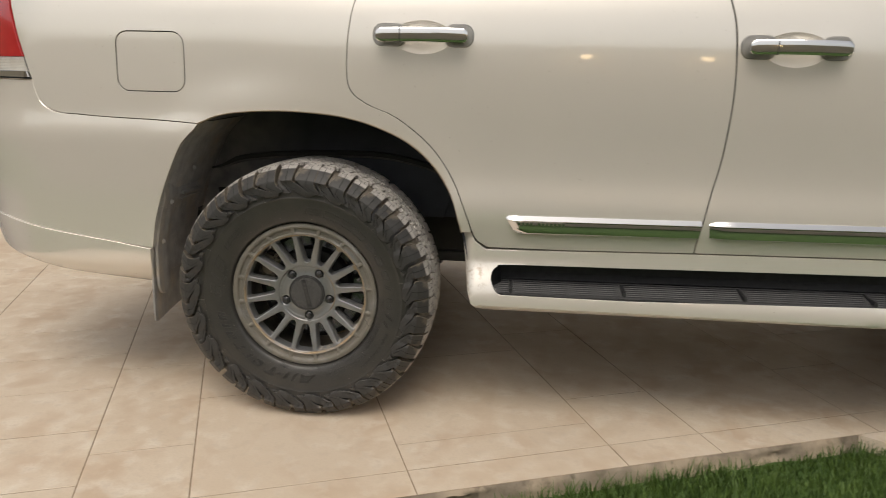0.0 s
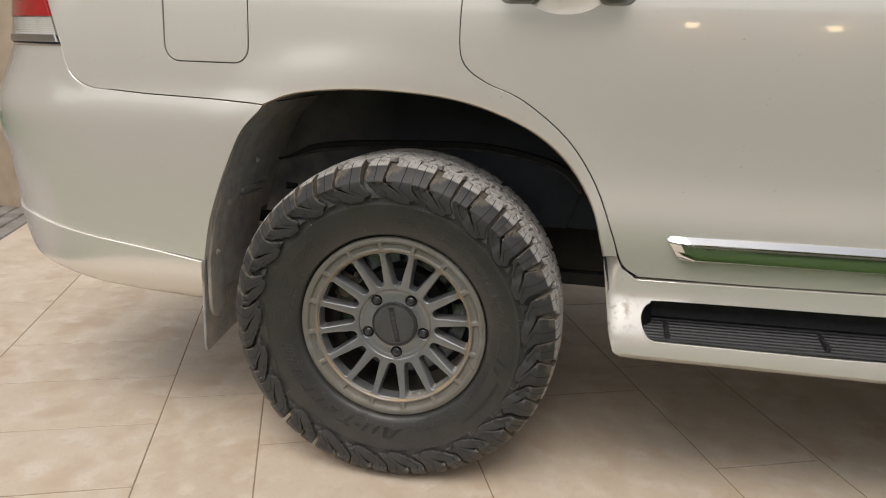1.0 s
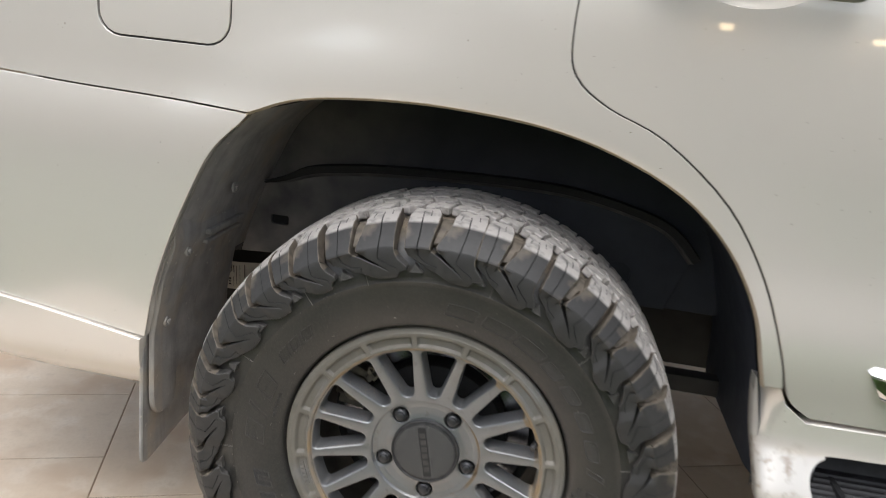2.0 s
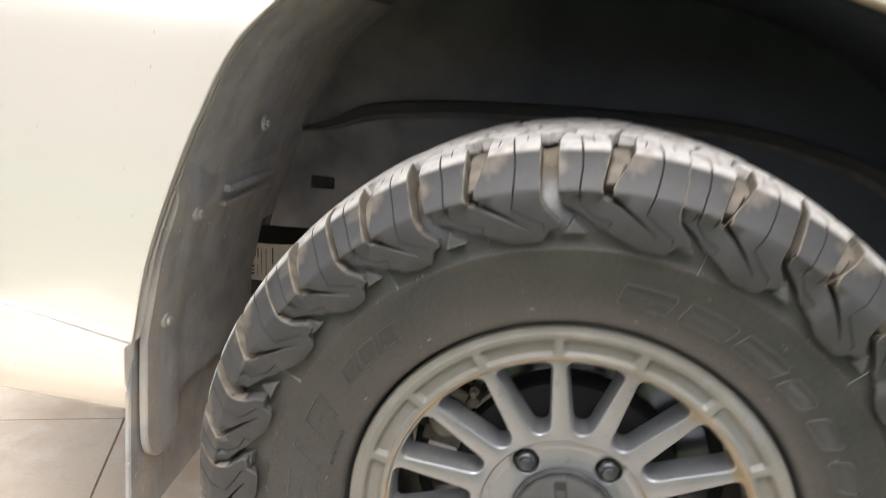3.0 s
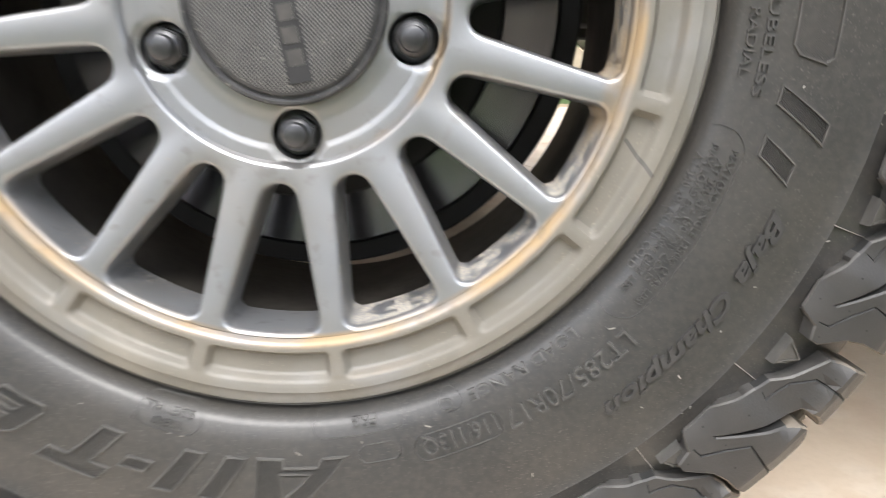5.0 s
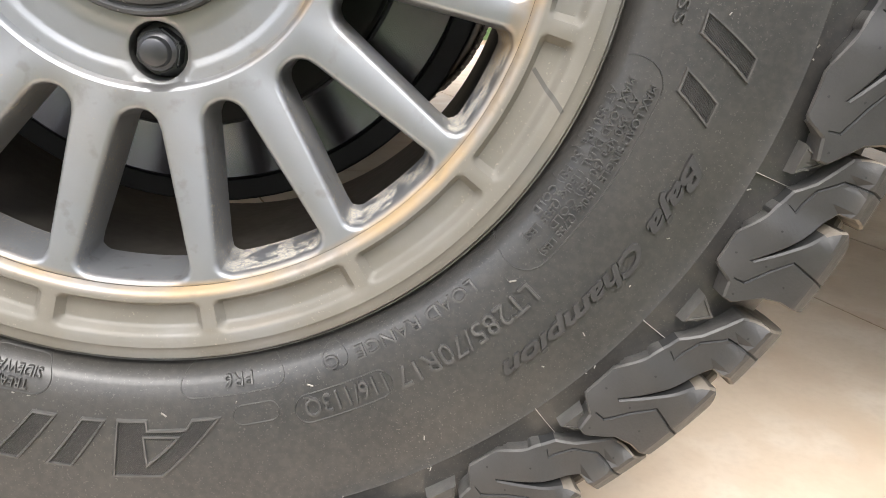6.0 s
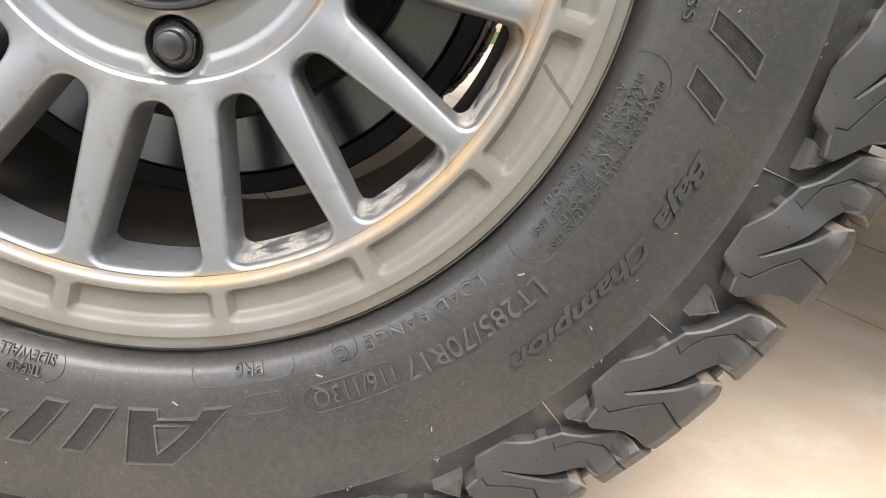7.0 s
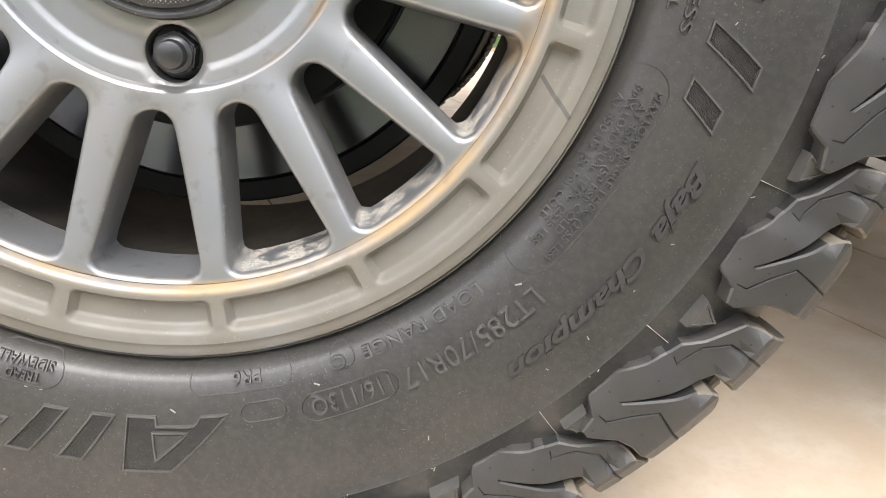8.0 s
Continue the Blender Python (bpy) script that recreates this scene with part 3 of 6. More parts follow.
door_y = smooth_table([0.40, 0.55, 0.60, 0.66, 0.70, 0.75, 0.80, 0.90, 1.0, 1.1, 1.2, 1.27, 1.33, 1.42],
                      [0.03, 0.028, 0.022, 0.008, 0.002, 0.010, 0.018, 0.017, 0.012, 0.010, 0.013, 0.022, 0.040, 0.08], 0.022)
rear_y = smooth_table([0.40, 0.52, 0.70, 0.88, 0.91, 0.96, 1.1, 1.2, 1.28, 1.42],
                      [0.03, 0.014, 0.008, 0.008, 0.011, 0.018, 0.024, 0.027, 0.035, 0.08], 0.010)
tail_x = smooth_table([0.40, 0.50, 0.60, 0.70, 0.775, 0.79, 0.90, 0.93, 1.05, 1.10, 1.40], [0.03, 0.01, -0.012, -0.024, -0.030, -0.046, -0.060, -0.047, 0.015, 0.02, 0.07], 0.010)
sill_y = smooth_table([0.37, 0.398, 0.408, 0.42, 0.45, 0.475, 0.525, 0.545, 0.60, 0.66], [0.02, -0.010, -0.026, -0.0295, -0.023, -0.014, 0.012, 0.020, 0.020, 0.010], 0.004)

ARCH_TOP = curve([(-0.318, 0.938), (-0.259, 0.961), (-0.191, 0.973), (-0.092, 0.980), (0.005, 0.979), (0.12, 0.969), (0.223, 0.944),
                  (0.327, 0.897), (0.404, 0.831), (0.459, 0.745), (0.486, 0.660), (0.494, 0.632)], 4)
ARCH_REAR = curve([(-0.322, 0.932), (-0.379, 0.873), (-0.416, 0.802), (-0.450, 0.720), (-0.480, 0.630), (-0.499, 0.536)], 4)
DOOR_REAR = curve([(0.200, 1.372), (0.163, 1.298), (0.145, 1.205), (0.140, 1.093), (0.153, 1.040), (0.203, 1.003), (0.288, 0.967), (0.390, 0.887),
                   (0.460, 0.788), (0.506, 0.678), (0.532, 0.612), (0.569, 0.584)], 4)
SPLIT = curve([(1.187, 0.597), (1.191, 0.640), (1.211, 0.751), (1.236, 0.883), (1.247, 1.057), (1.237, 1.223), (1.218, 1.311), (1.200, 1.372)], 4)
SEAM_LINE = curve([(-0.862, 1.054), (-0.838, 0.994), (-0.788, 0.961), (-0.700, 0.953), (-0.611, 0.948), (-0.450, 0.943), (-0.320, 0.936)], 4)
ARCH_ALL = np.array(list(reversed(ARCH_REAR)) + ARCH_TOP)


TURN = -0.77  # where the side begins to turn round the tail


def skin(u, z, inset=0.0, base=None):
    """The body's outer skin: u runs along the side and round the tail, inset goes inwards."""
    w = step01((0.15 - u) / 0.35)
    y = (1 - w) * door_y(z) + w * rear_y(z) if base is None else base(z)
    if base is None:
        d = float(np.min(np.hypot(ARCH_ALL[:, 0] - u, ARCH_ALL[:, 1] - z)))
        y -= 0.005 * step01(1 - d / 0.12) * (w * (0.35 + 0.45 * step01((z - 0.80) / 0.15)) + (1 - w) * 0.5)
    y += inset
    s = TURN - u
    if s <= 0:
        return (u, y, z)
    big = 0.50
    f = min(s / big, math.pi / 2)
    r = big - inset
    x = TURN - r * math.sin(f) + tail_x(z) * step01(s / 0.5)
    return (x, y - inset + big - r * math.cos(f) + max(0.0, s - big * math.pi / 2), z)


def sill_skin(u, z, inset=0.0):
    e = step01((0.545 - u) / 0.05)
    x, y, zz = skin(u, z, inset, sill_y)
    return (x, y + 0.03 * e * e, zz)


def valance_skin(u, z, inset=0.0):
    x, y, zz = skin(u, z, inset)
    return (x, y - 0.016 * step01((z - 0.44) / 0.05) + 0.05 * step01((0.47 - z) / 0.08) ** 2 + 0.008, zz)


def shift(points, dx, dz=0.0):
    return [(a + dx, b + dz) for a, b in points]


def rounded(x0, z0, x1, z1, r, n=5):
    out = []
    for cx, cz, a in ((x1 - r, z1 - r, 0), (x0 + r, z1 - r, 90), (x0 + r, z0 + r, 180), (x1 - r, z0 + r, 270)):
        out += [(cx + r * math.cos(radians(a + 90 * i / n)), cz + r * math.sin(radians(a + 90 * i / n))) for i in range(n + 1)]
    return out


def cup_line(x, z, g=1.0):
    return [(x + 0.086 * g * math.cos(t), z + 0.047 * g * math.sin(t)) for t in np.linspace(0, 2 * np.pi, 40, endpoint=False)]


FUEL = rounded(-0.572, 1.029, -0.363, 1.200, 0.034)
panels = {}
v, f = plate(SEAM_LINE + ARCH_TOP + [(0.521, 0.632)] + [p for p in reversed(DOOR_REAR) if p[1] > 0.64] + [(-0.972, 1.372), (-0.940, 1.270)],
             skin, 0.022, [rounded(-0.577, 1.024, -0.358, 1.205, 0.039)])
panels["quarter_panel"] = pydata("quarter_panel", v, f, PAINT, car, "pearl white rear quarter panel with wheel arch")
v, f = plate(FUEL, lambda a, b, i: (lambda q: (q[0], q[1] + 0.0006, q[2]))(skin(a, b, i)), 0.022)
pydata("fuel_flap", v, f, PAINT, car, "pearl white fuel filler flap")
v, f = plate(shift(list(reversed(DOOR_REAR)), 0.0045, 0.0028) + [(1.194, 1.372)] + shift(list(reversed(SPLIT)), -0.0032) + [(0.807, 0.588)], skin, 0.022, [cup_line(0.364, 1.199)])
rear_door = panels["rear_door"] = pydata("rear_door", v, f, PAINT, car, "pearl white rear side door")
v, f = plate(shift(SPLIT, 0.0032) + [(2.20, 1.372), (2.17, 0.612)], skin, 0.026, [cup_line(1.398, 1.183)])
front_door = panels["front_door"] = pydata("front_door", v, f, PAINT, car, "pearl white front side door")
v, f = plate([(-0.325, 0.9315)] + ARCH_REAR[1:] + [(-0.642, 0.556), (-0.834, 0.582), (-1.05, 0.608), (-1.6, 0.62), (-1.6, 1.050), (-0.862, 1.050)]
             + shift(SEAM_LINE[1:-1], -0.001, -0.0048), skin, 0.022)
panels["rear_bumper"] = pydata("rear_bumper", v, f, PAINT, car, "pearl white rear bumper corner")
v, f = plate([(-0.503, 0.532), (-0.642, 0.553), (-0.834, 0.579), (-1.05, 0.605), (-1.6, 0.617), (-1.6, 0.50), (-1.25, 0.51), (-1.10, 0.490),
              (-0.98, 0.472), (-0.83, 0.446), (-0.68, 0.424), (-0.516, 0.401)], valance_skin, 0.016)
panels["bumper_valance"] = pydata("bumper_valance", v, f, PAINT, car, "pearl white lower bumper lip")

STEP = curve([(1.0, 0.448), (0.66, 0.4475), (0.618, 0.449), (0.600, 0.461), (0.588, 0.490), (0.590, 0.512), (0.606, 0.529), (0.645, 0.5355), (1.0, 0.541)], 4) + [
    (1.72, 0.553), (2.15, 0.560), (2.15, 0.475), (1.73, 0.466)]
SILL = [(0.494, 0.628), (0.522, 0.628), (0.534, 0.603), (0.569, 0.578), (0.807, 0.582), (1.187, 0.591), (2.20, 0.606), (2.20, 0.416), (1.74, 0.407), (1.0, 0.401),
        (0.575, 0.398), (0.548, 0.402), (0.531, 0.417), (0.519, 0.455), (0.508, 0.53)]
v, f = plate(SILL, sill_skin, 0.016, [STEP], depth=0.03)
panels["side_sill"] = pydata("side_sill", v, f, SILLPAINT, car, "pearl white side sill with a built-in step")

# the front wing, nose and far side close the car
wing = [(2.176, 0.612), (2.206, 1.372), (2.35, 1.36)] + curve([(2.35, 1.30), (3.0, 1.27), (3.55, 1.18), (3.72, 1.0), (3.74, 0.55)], 4) + [(3.35, 0.50)] + [
    (2.85 + 0.49 * math.cos(radians(a)), 0.46 + 0.5 * math.sin(radians(a))) for a in range(10, 172, 9)] + [(2.34, 0.45), (2.21, 0.43)]
v, f = plate(wing, lambda a, b, i: (a, door_y(min(b, 1.25)) + i + 0.10 * step01((a - 3.2) / 0.6), b), 0.05)
panels["front_wing"] = pydata("front_wing", v, f, PAINT, car, "pearl white front wing")
for key, ob in panels.items():
    far = new(key, ob.data)
    far.parent = car
    far.matrix_basis = Matrix.Translation((0, 1.90, 0)) @ Matrix.Diagonal((1, -1, 1, 1))

# inner shell behind the panels
bm = bmesh.new()
box(bm, (0.62, 0.13, 0.43), (2.30, 1.77, 1.36))
box(bm, (-1.02, 0.47, 0.60), (0.62, 1.43, 1.36))
box(bm, (-0.78, 0.09, 1.03), (0.62, 1.81, 1.36))
box(bm, (2.30, 0.47, 0.55), (3.62, 1.43, 1.2))
box(bm, (2.30, 0.15, 1.0), (3.55, 1.75, 1.2))
box(bm, (-1.00, 0.40, 0.72), (-0.62, 1.50, 1.02))
part("inner_shell", bm, UNDERSIDE, car, "dusty dark underbody", smooth=0)
for y in (0.55, 1.22):
    bm = bmesh.new()
    box(bm, (-0.9, y, 0.42), (3.4, y + 0.13, 0.58), 0.012)
    part("frame_rail", bm, UNDER, car, "black steel frame rail")
bm = bmesh.new()
bmesh.ops.create_cone(bm, cap_ends=True, segments=24, radius1=0.05, radius2=0.05, depth=1.5, matrix=pose(0, 0.95, 0.405, 90))
bmesh.ops.create_uvsphere(bm, u_segments=20, v_segments=12, radius=0.15, matrix=pose(0.0, 0.95, 0.405))
part("axle", bm, UNDER, car, "black rear axle tube")
bm = bmesh.new()
box(bm, (0.10, 0.33, 0.455), (0.85, 0.37, 0.49), 0.006)
part("trailing_link", bm, UNDER, car, "black suspension link")

# cabin
bm = bmesh.new()
rings = []
for z, x0, x1, y0 in ((1.36, -1.02, 2.35, 0.08), (1.36, -1.02, 2.35, 0.08), (1.82, -0.90, 1.55, 0.22), (1.90, -0.80, 1.35, 0.32)):
    rings.append([bm.verts.new(p) for p in ((x0, y0, z), (x1, y0, z), (x1, 1.90 - y0, z), (x0, 1.90 - y0, z))])
for a, b in zip(rings[1:3], rings[2:3]):
    for i in range(4):
        bm.faces.new((a[i], a[(i + 1) % 4], b[(i + 1) % 4], b[i]))
bm.faces.new(rings[2])
part("cabin_glass", bm, GLASS, car, "dark tinted cabin windows", smooth=0)
bm = bmesh.new()
box(bm, (-0.93, 0.20, 1.80), (1.58, 1.70, 1.92), 0.05, 4)
part("roof", bm, PAINT, car, "pearl white roof")
bm = bmesh.new()
box(bm, (2.2, 0.10, 1.18), (3.62, 1.80, 1.30), 0.05, 4)
box(bm, (3.55, 0.14, 0.50), (3.76, 1.76, 1.20), 0.05, 4)
part("bonnet", bm, PAINT, car, "pearl white bonnet and nose")
bm = bmesh.new()
box(bm, (-1.12, 0.55, 0.62), (-1.02, 1.35, 1.40), 0.02)
part("tailgate", bm, PAINT, car, "pearl white tailgate")

# tail lamp
tail = new("tail_lamp")
tail.parent = car
v, f = plate([(-0.891, 1.122), (-0.945, 1.266), (-0.980, 1.372), (-1.36, 1.372), (-1.36, 1.122)], lambda a, b, i: skin(a, b, i - 0.006), 0.03)
red = pydata("red_lens", v, f, RED, tail, "glossy red tail lamp lens")
ribs = []
for k in range(9):
    z0 = 1.079 + k * 0.0046
    v, f = plate([(-0.876 - (z0 - 1.079) * 0.36, z0), (-0.877 - (z0 + 0.0030 - 1.079) * 0.36, z0 + 0.0030), (-1.36, z0 + 0.0030), (-1.36, z0)],
                 lambda a, b, i: skin(a, b, i - 0.004), 0.02, depth=0.012)
    pydata("lens_rib", v, f, CLEAR, tail, "clear ribbed lamp lens")
v, f = plate([(-0.870, 1.0605), (-0.876, 1.077), (-1.36, 1.077), (-1.36, 1.0605)], lambda a, b, i: skin(a, b, i - 0.008), 0.02)
pydata("chrome_trim", v, f, CHROME, tail, "chrome strip under the tail lamp")
v, f = plate([(-0.872, 1.076), (-0.893, 1.122), (-1.36, 1.122), (-1.36, 1.076)], lambda a, b, i: skin(a, b, i - 0.0015), 0.02)
pydata("lamp_backing", v, f, GASKET, tail, "grey backing behind the ribbed lens")
v, f = plate([(-0.862, 1.0555), (-0.866, 1.0602), (-1.36, 1.0602), (-1.36, 1.0555)], lambda a, b, i: skin(a, b, i - 0.002), 0.02)
pydata("lamp_gasket", v, f, SEAM, tail, "black gasket under the lamp")

# step inside the sill
bm = bmesh.new()
n = 26
prof = [(-0.018, 0.4495), (-0.012, 0.4535)]
for k in range(7):
    y = -0.006 + k * 0.0135
    z = 0.4545 + k * 0.0022
    prof += [(y, z), (y + 0.002, z + 0.003), (y + 0.0075, z + 0.003), (y + 0.0095, z)]
prof += [(0.095, 0.470), (0.108, 0.490), (0.112, 0.60)]
a, b = ([bm.verts.new((x, y, z + (x - 0.6) * 0.012)) for y, z in prof] for x in (0.575, 2.155))
for i in range(len(prof) - 1):
    bm.faces.new((a[i], a[i + 1], b[i + 1], b[i]))
box(bm, (0.57, -0.018, 0.435), (2.16, 0.11, 0.4525))
for x in (0.645, 0.985, 1.335, 1.70):
    box(bm, (x, -0.012, 0.452), (x + 0.010, 0.098, 0.4625 + (x - 0.6) * 0.012 + 0.006), 0.0015)
step = part("step_tread", bm, PLASTIC, panels["side_sill"], "ribbed black plastic step tread", smooth=0)
bm = bmesh.new()
a = [(0.582, 0.012, 0.446), (0.600, 0.035, 0.452), (0.618, 0.06, 0.462), (0.604, 0.085, 0.470)]
for (x0, y0, z0), (x1, y1, z1) in zip(a, a[1:]):
    bm.faces.new([bm.verts.new(p) for p in ((x0, y0, z0), (x1, y1, z1), (x1 - 0.004, y1, 0.535), (x0 - 0.004, y0, 0.525))])
bmesh.ops.solidify(bm, geom=bm.faces[:], thickness=0.004)
part("step_end", bm, PLASTIC, panels["side_sill"], "black plastic end of the step", smooth=0)

# chrome side strips on the doors
def side_strip(x0, x1, cut, parent):
    prof = [(0.004, 0.692), (-0.004, 0.691), (-0.0165, 0.6785), (-0.0168, 0.677), (-0.0142, 0.6745), (-0.0156, 0.662), (-0.0157, 0.650), (-0.0135, 0.641), (-0.005, 0.635), (0.006, 0.634)]
    bm = bmesh.new()
    cols = []
    n = 24
    for i in range(n + 1):
        t = i / n
        row = []
        for y, z in prof:
            s = (0.690 - z) / 0.056
            a = x0 + cut * s + (0.004 if z < 0.68 else 0)
            x = a + (x1 - a - 0.008 * s) * t
            end = 0.012 * (1 - step01((x - a) / 0.012))
            row.append(bm.verts.new((x, door_y(z) * 0.3 + y + 0.004 + end, z + (x - 0.62) * 0.011 + 0.0)))
        cols.append(row)
    for a, b in zip(cols, cols[1:]):
        for i in range(len(prof) - 1):
            bm.faces.new((a[i], a[i + 1], b[i + 1], b[i]))
    bm.faces.new(cols[-1])
    bm.faces.new(cols[0])
    bmesh.ops.recalc_face_normals(bm, faces=bm.faces)
    return part("side_strip", bm, CHROME, parent, "chrome door moulding strip", smooth=30)


side_strip(0.618, 1.195, 0.036, rear_door)
side_strip(1.214, 2.14, 0.004, front_door)
# plain raised bars where the model's name stands
for k in range(12):
    if k == 4:
        continue
    x = 0.662 + 0.0118 * k
    bm = bmesh.new()
    z = 0.668 + (x - 0.62) * 0.011
    box(bm, (x, -0.0090, z - 0.0045), (x + 0.0085, -0.0040, z + 0.0040), 0.0004, 1)
    part("name_bar", bm, CHROME, rear_door, smooth=0)


# door handles
def handle(x0, x1, z, parent):
    bm = bmesh.new()
    rows = []
    n = 40
    for i in range(n + 1):
        t = i / n
        x = x0 + (x1 - x0) * t
        e = min(t, 1 - t) * (x1 - x0)
        h = 0.0205 * (max(0.30, 1 - max(0.0, 1 - e / 0.014) ** 3)) ** 0.5
        out = 0.032 + 0.008 * math.sin(math.pi * t)
        row = []
        for k in range(16):
            a = 2 * math.pi * k / 16
            sx = math.copysign(abs(math.cos(a)) ** 0.42, math.cos(a))
            sz = math.copysign(abs(math.sin(a)) ** 0.55, math.sin(a))
            row.append(bm.verts.new((x, 0.013 - out + sx * 0.010, z + sz * h + 0.002 * math.sin(math.pi * t))))
        rows.append(row)
    for a, b in zip(rows, rows[1:]):
        for k in range(16):
            bm.faces.new((a[k], a[(k + 1) % 16], b[(k + 1) % 16], b[k]))
    bm.faces.new(rows[0])
    bm.faces.new(rows[-1])
    for xm in (x0 + 0.03, x1 - 0.03):
        box(bm, (xm - 0.02, -0.014, z - 0.014), (xm + 0.02, 0.03, z + 0.014), 0.004)
    bmesh.ops.recalc_face_normals(bm, faces=bm.faces)
    h = part("door_handle", bm, CHROME, parent, "chrome pull handle")
    bm = bmesh.new()
    box(bm, (x0 + 0.068, -0.0352, z - 0.0195), (x0 + 0.0705, -0.02, z + 0.0225), 0.0005)
    part("handle_joint", bm, SEAM, parent)
    bm = bmesh.new()
    c = (x0 + x1) / 2 - 0.0025
    ring = []
    for g, dy in ((1.03, 0.003), (1.0, 0.0018), (0.96, 0.0026), (0.88, 0.0044), (0.75, 0.0066), (0.5, 0.0086), (0.2, 0.0092)):
        ring.append([bm.verts.new(skin(px, pz, dy)) for px, pz in cup_line(c, z - 0.004, g)])
    for a, b in zip(ring, ring[1:]):
        for k in range(40):
            bm.faces.new((a[k], a[(k + 1) % 40], b[(k + 1) % 40], b[k]))
    bm.faces.new(ring[-1])
    part("handle_cup", bm, PAINT, parent)
    v, f = plate(rounded(x0 - 0.013, z - 0.0285, x0 + 0.078, z + 0.0305, 0.024), lambda a, b, i: skin(a, b, i - 0.004), 0.01, depth=0.009, edge=0.003)
    pydata("handle_base", v, f, HANDLEBASE, parent, "grey handle base")
    v, f = plate(rounded(x1 - 0.066, z - 0.0285, x1 + 0.013, z + 0.0305, 0.024), lambda a, b, i: skin(a, b, i - 0.004), 0.01, depth=0.009, edge=0.003)
    pydata("handle_base", v, f, HANDLEBASE, parent, "grey handle base")


handle(0.236, 0.497, 1.203, rear_door)
handle(1.266, 1.530, 1.187, front_door)

# wheel-arch liner


def liner_strip(arc, deep, name, material, label, first=0.016):
    bm = bmesh.new()
    rows = []
    for y, g in ((first, -0.003), (first + 0.01, 0.003), (0.06, 0.012), (0.10, 0.004), (0.16, 0.004), (deep, 0.006)):
        row = []
        for x, z in arc:
            d = (Vector((x, z)) - Vector((0.0, 0.5))).normalized()
            row.append(bm.verts.new((x + d.x * g, y, z + d.y * g)))
        rows.append(row)
    for a, b in zip(rows, rows[1:]):
        for i in range(len(arc) - 1):
            bm.faces.new((a[i], a[i + 1], b[i + 1], b[i]))
    bmesh.ops.recalc_face_normals(bm, faces=bm.faces)
    return part(name, bm, material, car, label)


liner_strip([p for p in reversed(ARCH_REAR) if p[1] > 0.60], 0.40, "liner_edge", FLAP, "dusty grey rear edge of the wheel-arch liner")
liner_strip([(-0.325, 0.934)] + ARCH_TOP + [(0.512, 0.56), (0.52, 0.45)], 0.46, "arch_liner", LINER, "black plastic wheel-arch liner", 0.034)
grown = [(x * 1.03, 0.5 + (z - 0.5) * 1.03) for x, z in [p for p in reversed(ARCH_REAR) if p[1] > 0.60] + ARCH_TOP]
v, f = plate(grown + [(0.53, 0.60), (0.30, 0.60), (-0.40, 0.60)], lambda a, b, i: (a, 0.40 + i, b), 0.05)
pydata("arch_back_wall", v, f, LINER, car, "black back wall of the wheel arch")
# tan sealing bead inside the arch's edge
bm = bmesh.new()
rows = []
for y, g in ((0.004, -0.0005), (0.009, -0.0035), (0.017, -0.0038), (0.023, 0.002)):
    row = []
    for x, z in [(-0.325, 0.934)] + ARCH_TOP:
        d = (Vector((x, z)) - Vector((0.0, 0.5))).normalized()
        row.append(bm.verts.new((x + d.x * g, y, z + d.y * g)))
    rows.append(row)
for a, b in zip(rows, rows[1:]):
    for i in range(len(a) - 1):
        bm.faces.new((a[i], a[i + 1], b[i + 1], b[i]))
part("arch_seal", bm, mat("tan_sealant", (0.42, 0.34, 0.24), (0.55, 0.46, 0.34), 30.0, 0.7, 0.1), car, "tan sealing bead inside the wheel arch")
# near-black sheet added close behind the skin so the panel gaps look dark
v, f = plate([(-0.90, 1.36), (-0.86, 1.07), (-0.80, 0.975), (-0.345, 0.955), (-0.26, 0.985), (-0.10, 1.003), (0.12, 0.992), (0.24, 0.966), (0.345, 0.915), (0.42, 0.845), (0.478, 0.75), (0.53, 0.68), (0.60, 0.635), (2.18, 0.65), (2.19, 1.36)],
             lambda a, b, i: skin(a, b, i + 0.0045), 0.03, [cup_line(0.364, 1.199, 1.15), cup_line(1.398, 1.183, 1.15)], depth=0.005)
pydata("gap_sheet", v, f, GAPDARK, car, "added dark sheet that darkens the panel gaps")

# ---- mudflap, liner edge and what shows behind the wheel ----
def slab(outline, x_of, thickness, spacing=0.012):
    """A sheet that stands across the car: outline in (y, z), laid at x_of(y, z)."""
    return plate(outline, lambda a, b, i: (x_of(a, b) - i, a, b), spacing, depth=thickness, edge=0.002)


def flap_lean(z):
    return float(np.interp(z, [0.0, 0.53, 0.63, 0.72, 0.80], [0.0, 0.004, 0.022, 0.052, 0.085]))


FLAP_LINE = curve([(0.060, 0.715), (0.036, 0.690), (0.026, 0.655), (0.022, 0.600), (0.021, 0.53), (0.018, 0.44), (0.016, 0.34), (0.016, 0.300), (0.020, 0.286), (0.032, 0.282)], 4) + [
    (0.16, 0.300), (0.31, 0.312), (0.32, 0.715)]
v, f = slab(FLAP_LINE, lambda y, z: -0.508 + flap_lean(z), 0.006)
mudflap = pydata("mudflap", v, f, FLAP, car, "scuffed dark grey rubber mudflap")
STRAP = curve([(0.030, 0.770), (0.030, 0.715), (0.031, 0.665), (0.032, 0.610), (0.032, 0.53), (0.031, 0.46), (0.032, 0.405), (0.042, 0.380), (0.062, 0.370), (0.092, 0.372), (0.108, 0.386), (0.112, 0.410), (0.114, 0.428)], 4) + [
    (0.128, 0.436), (0.32, 0.44), (0.32, 0.775)]
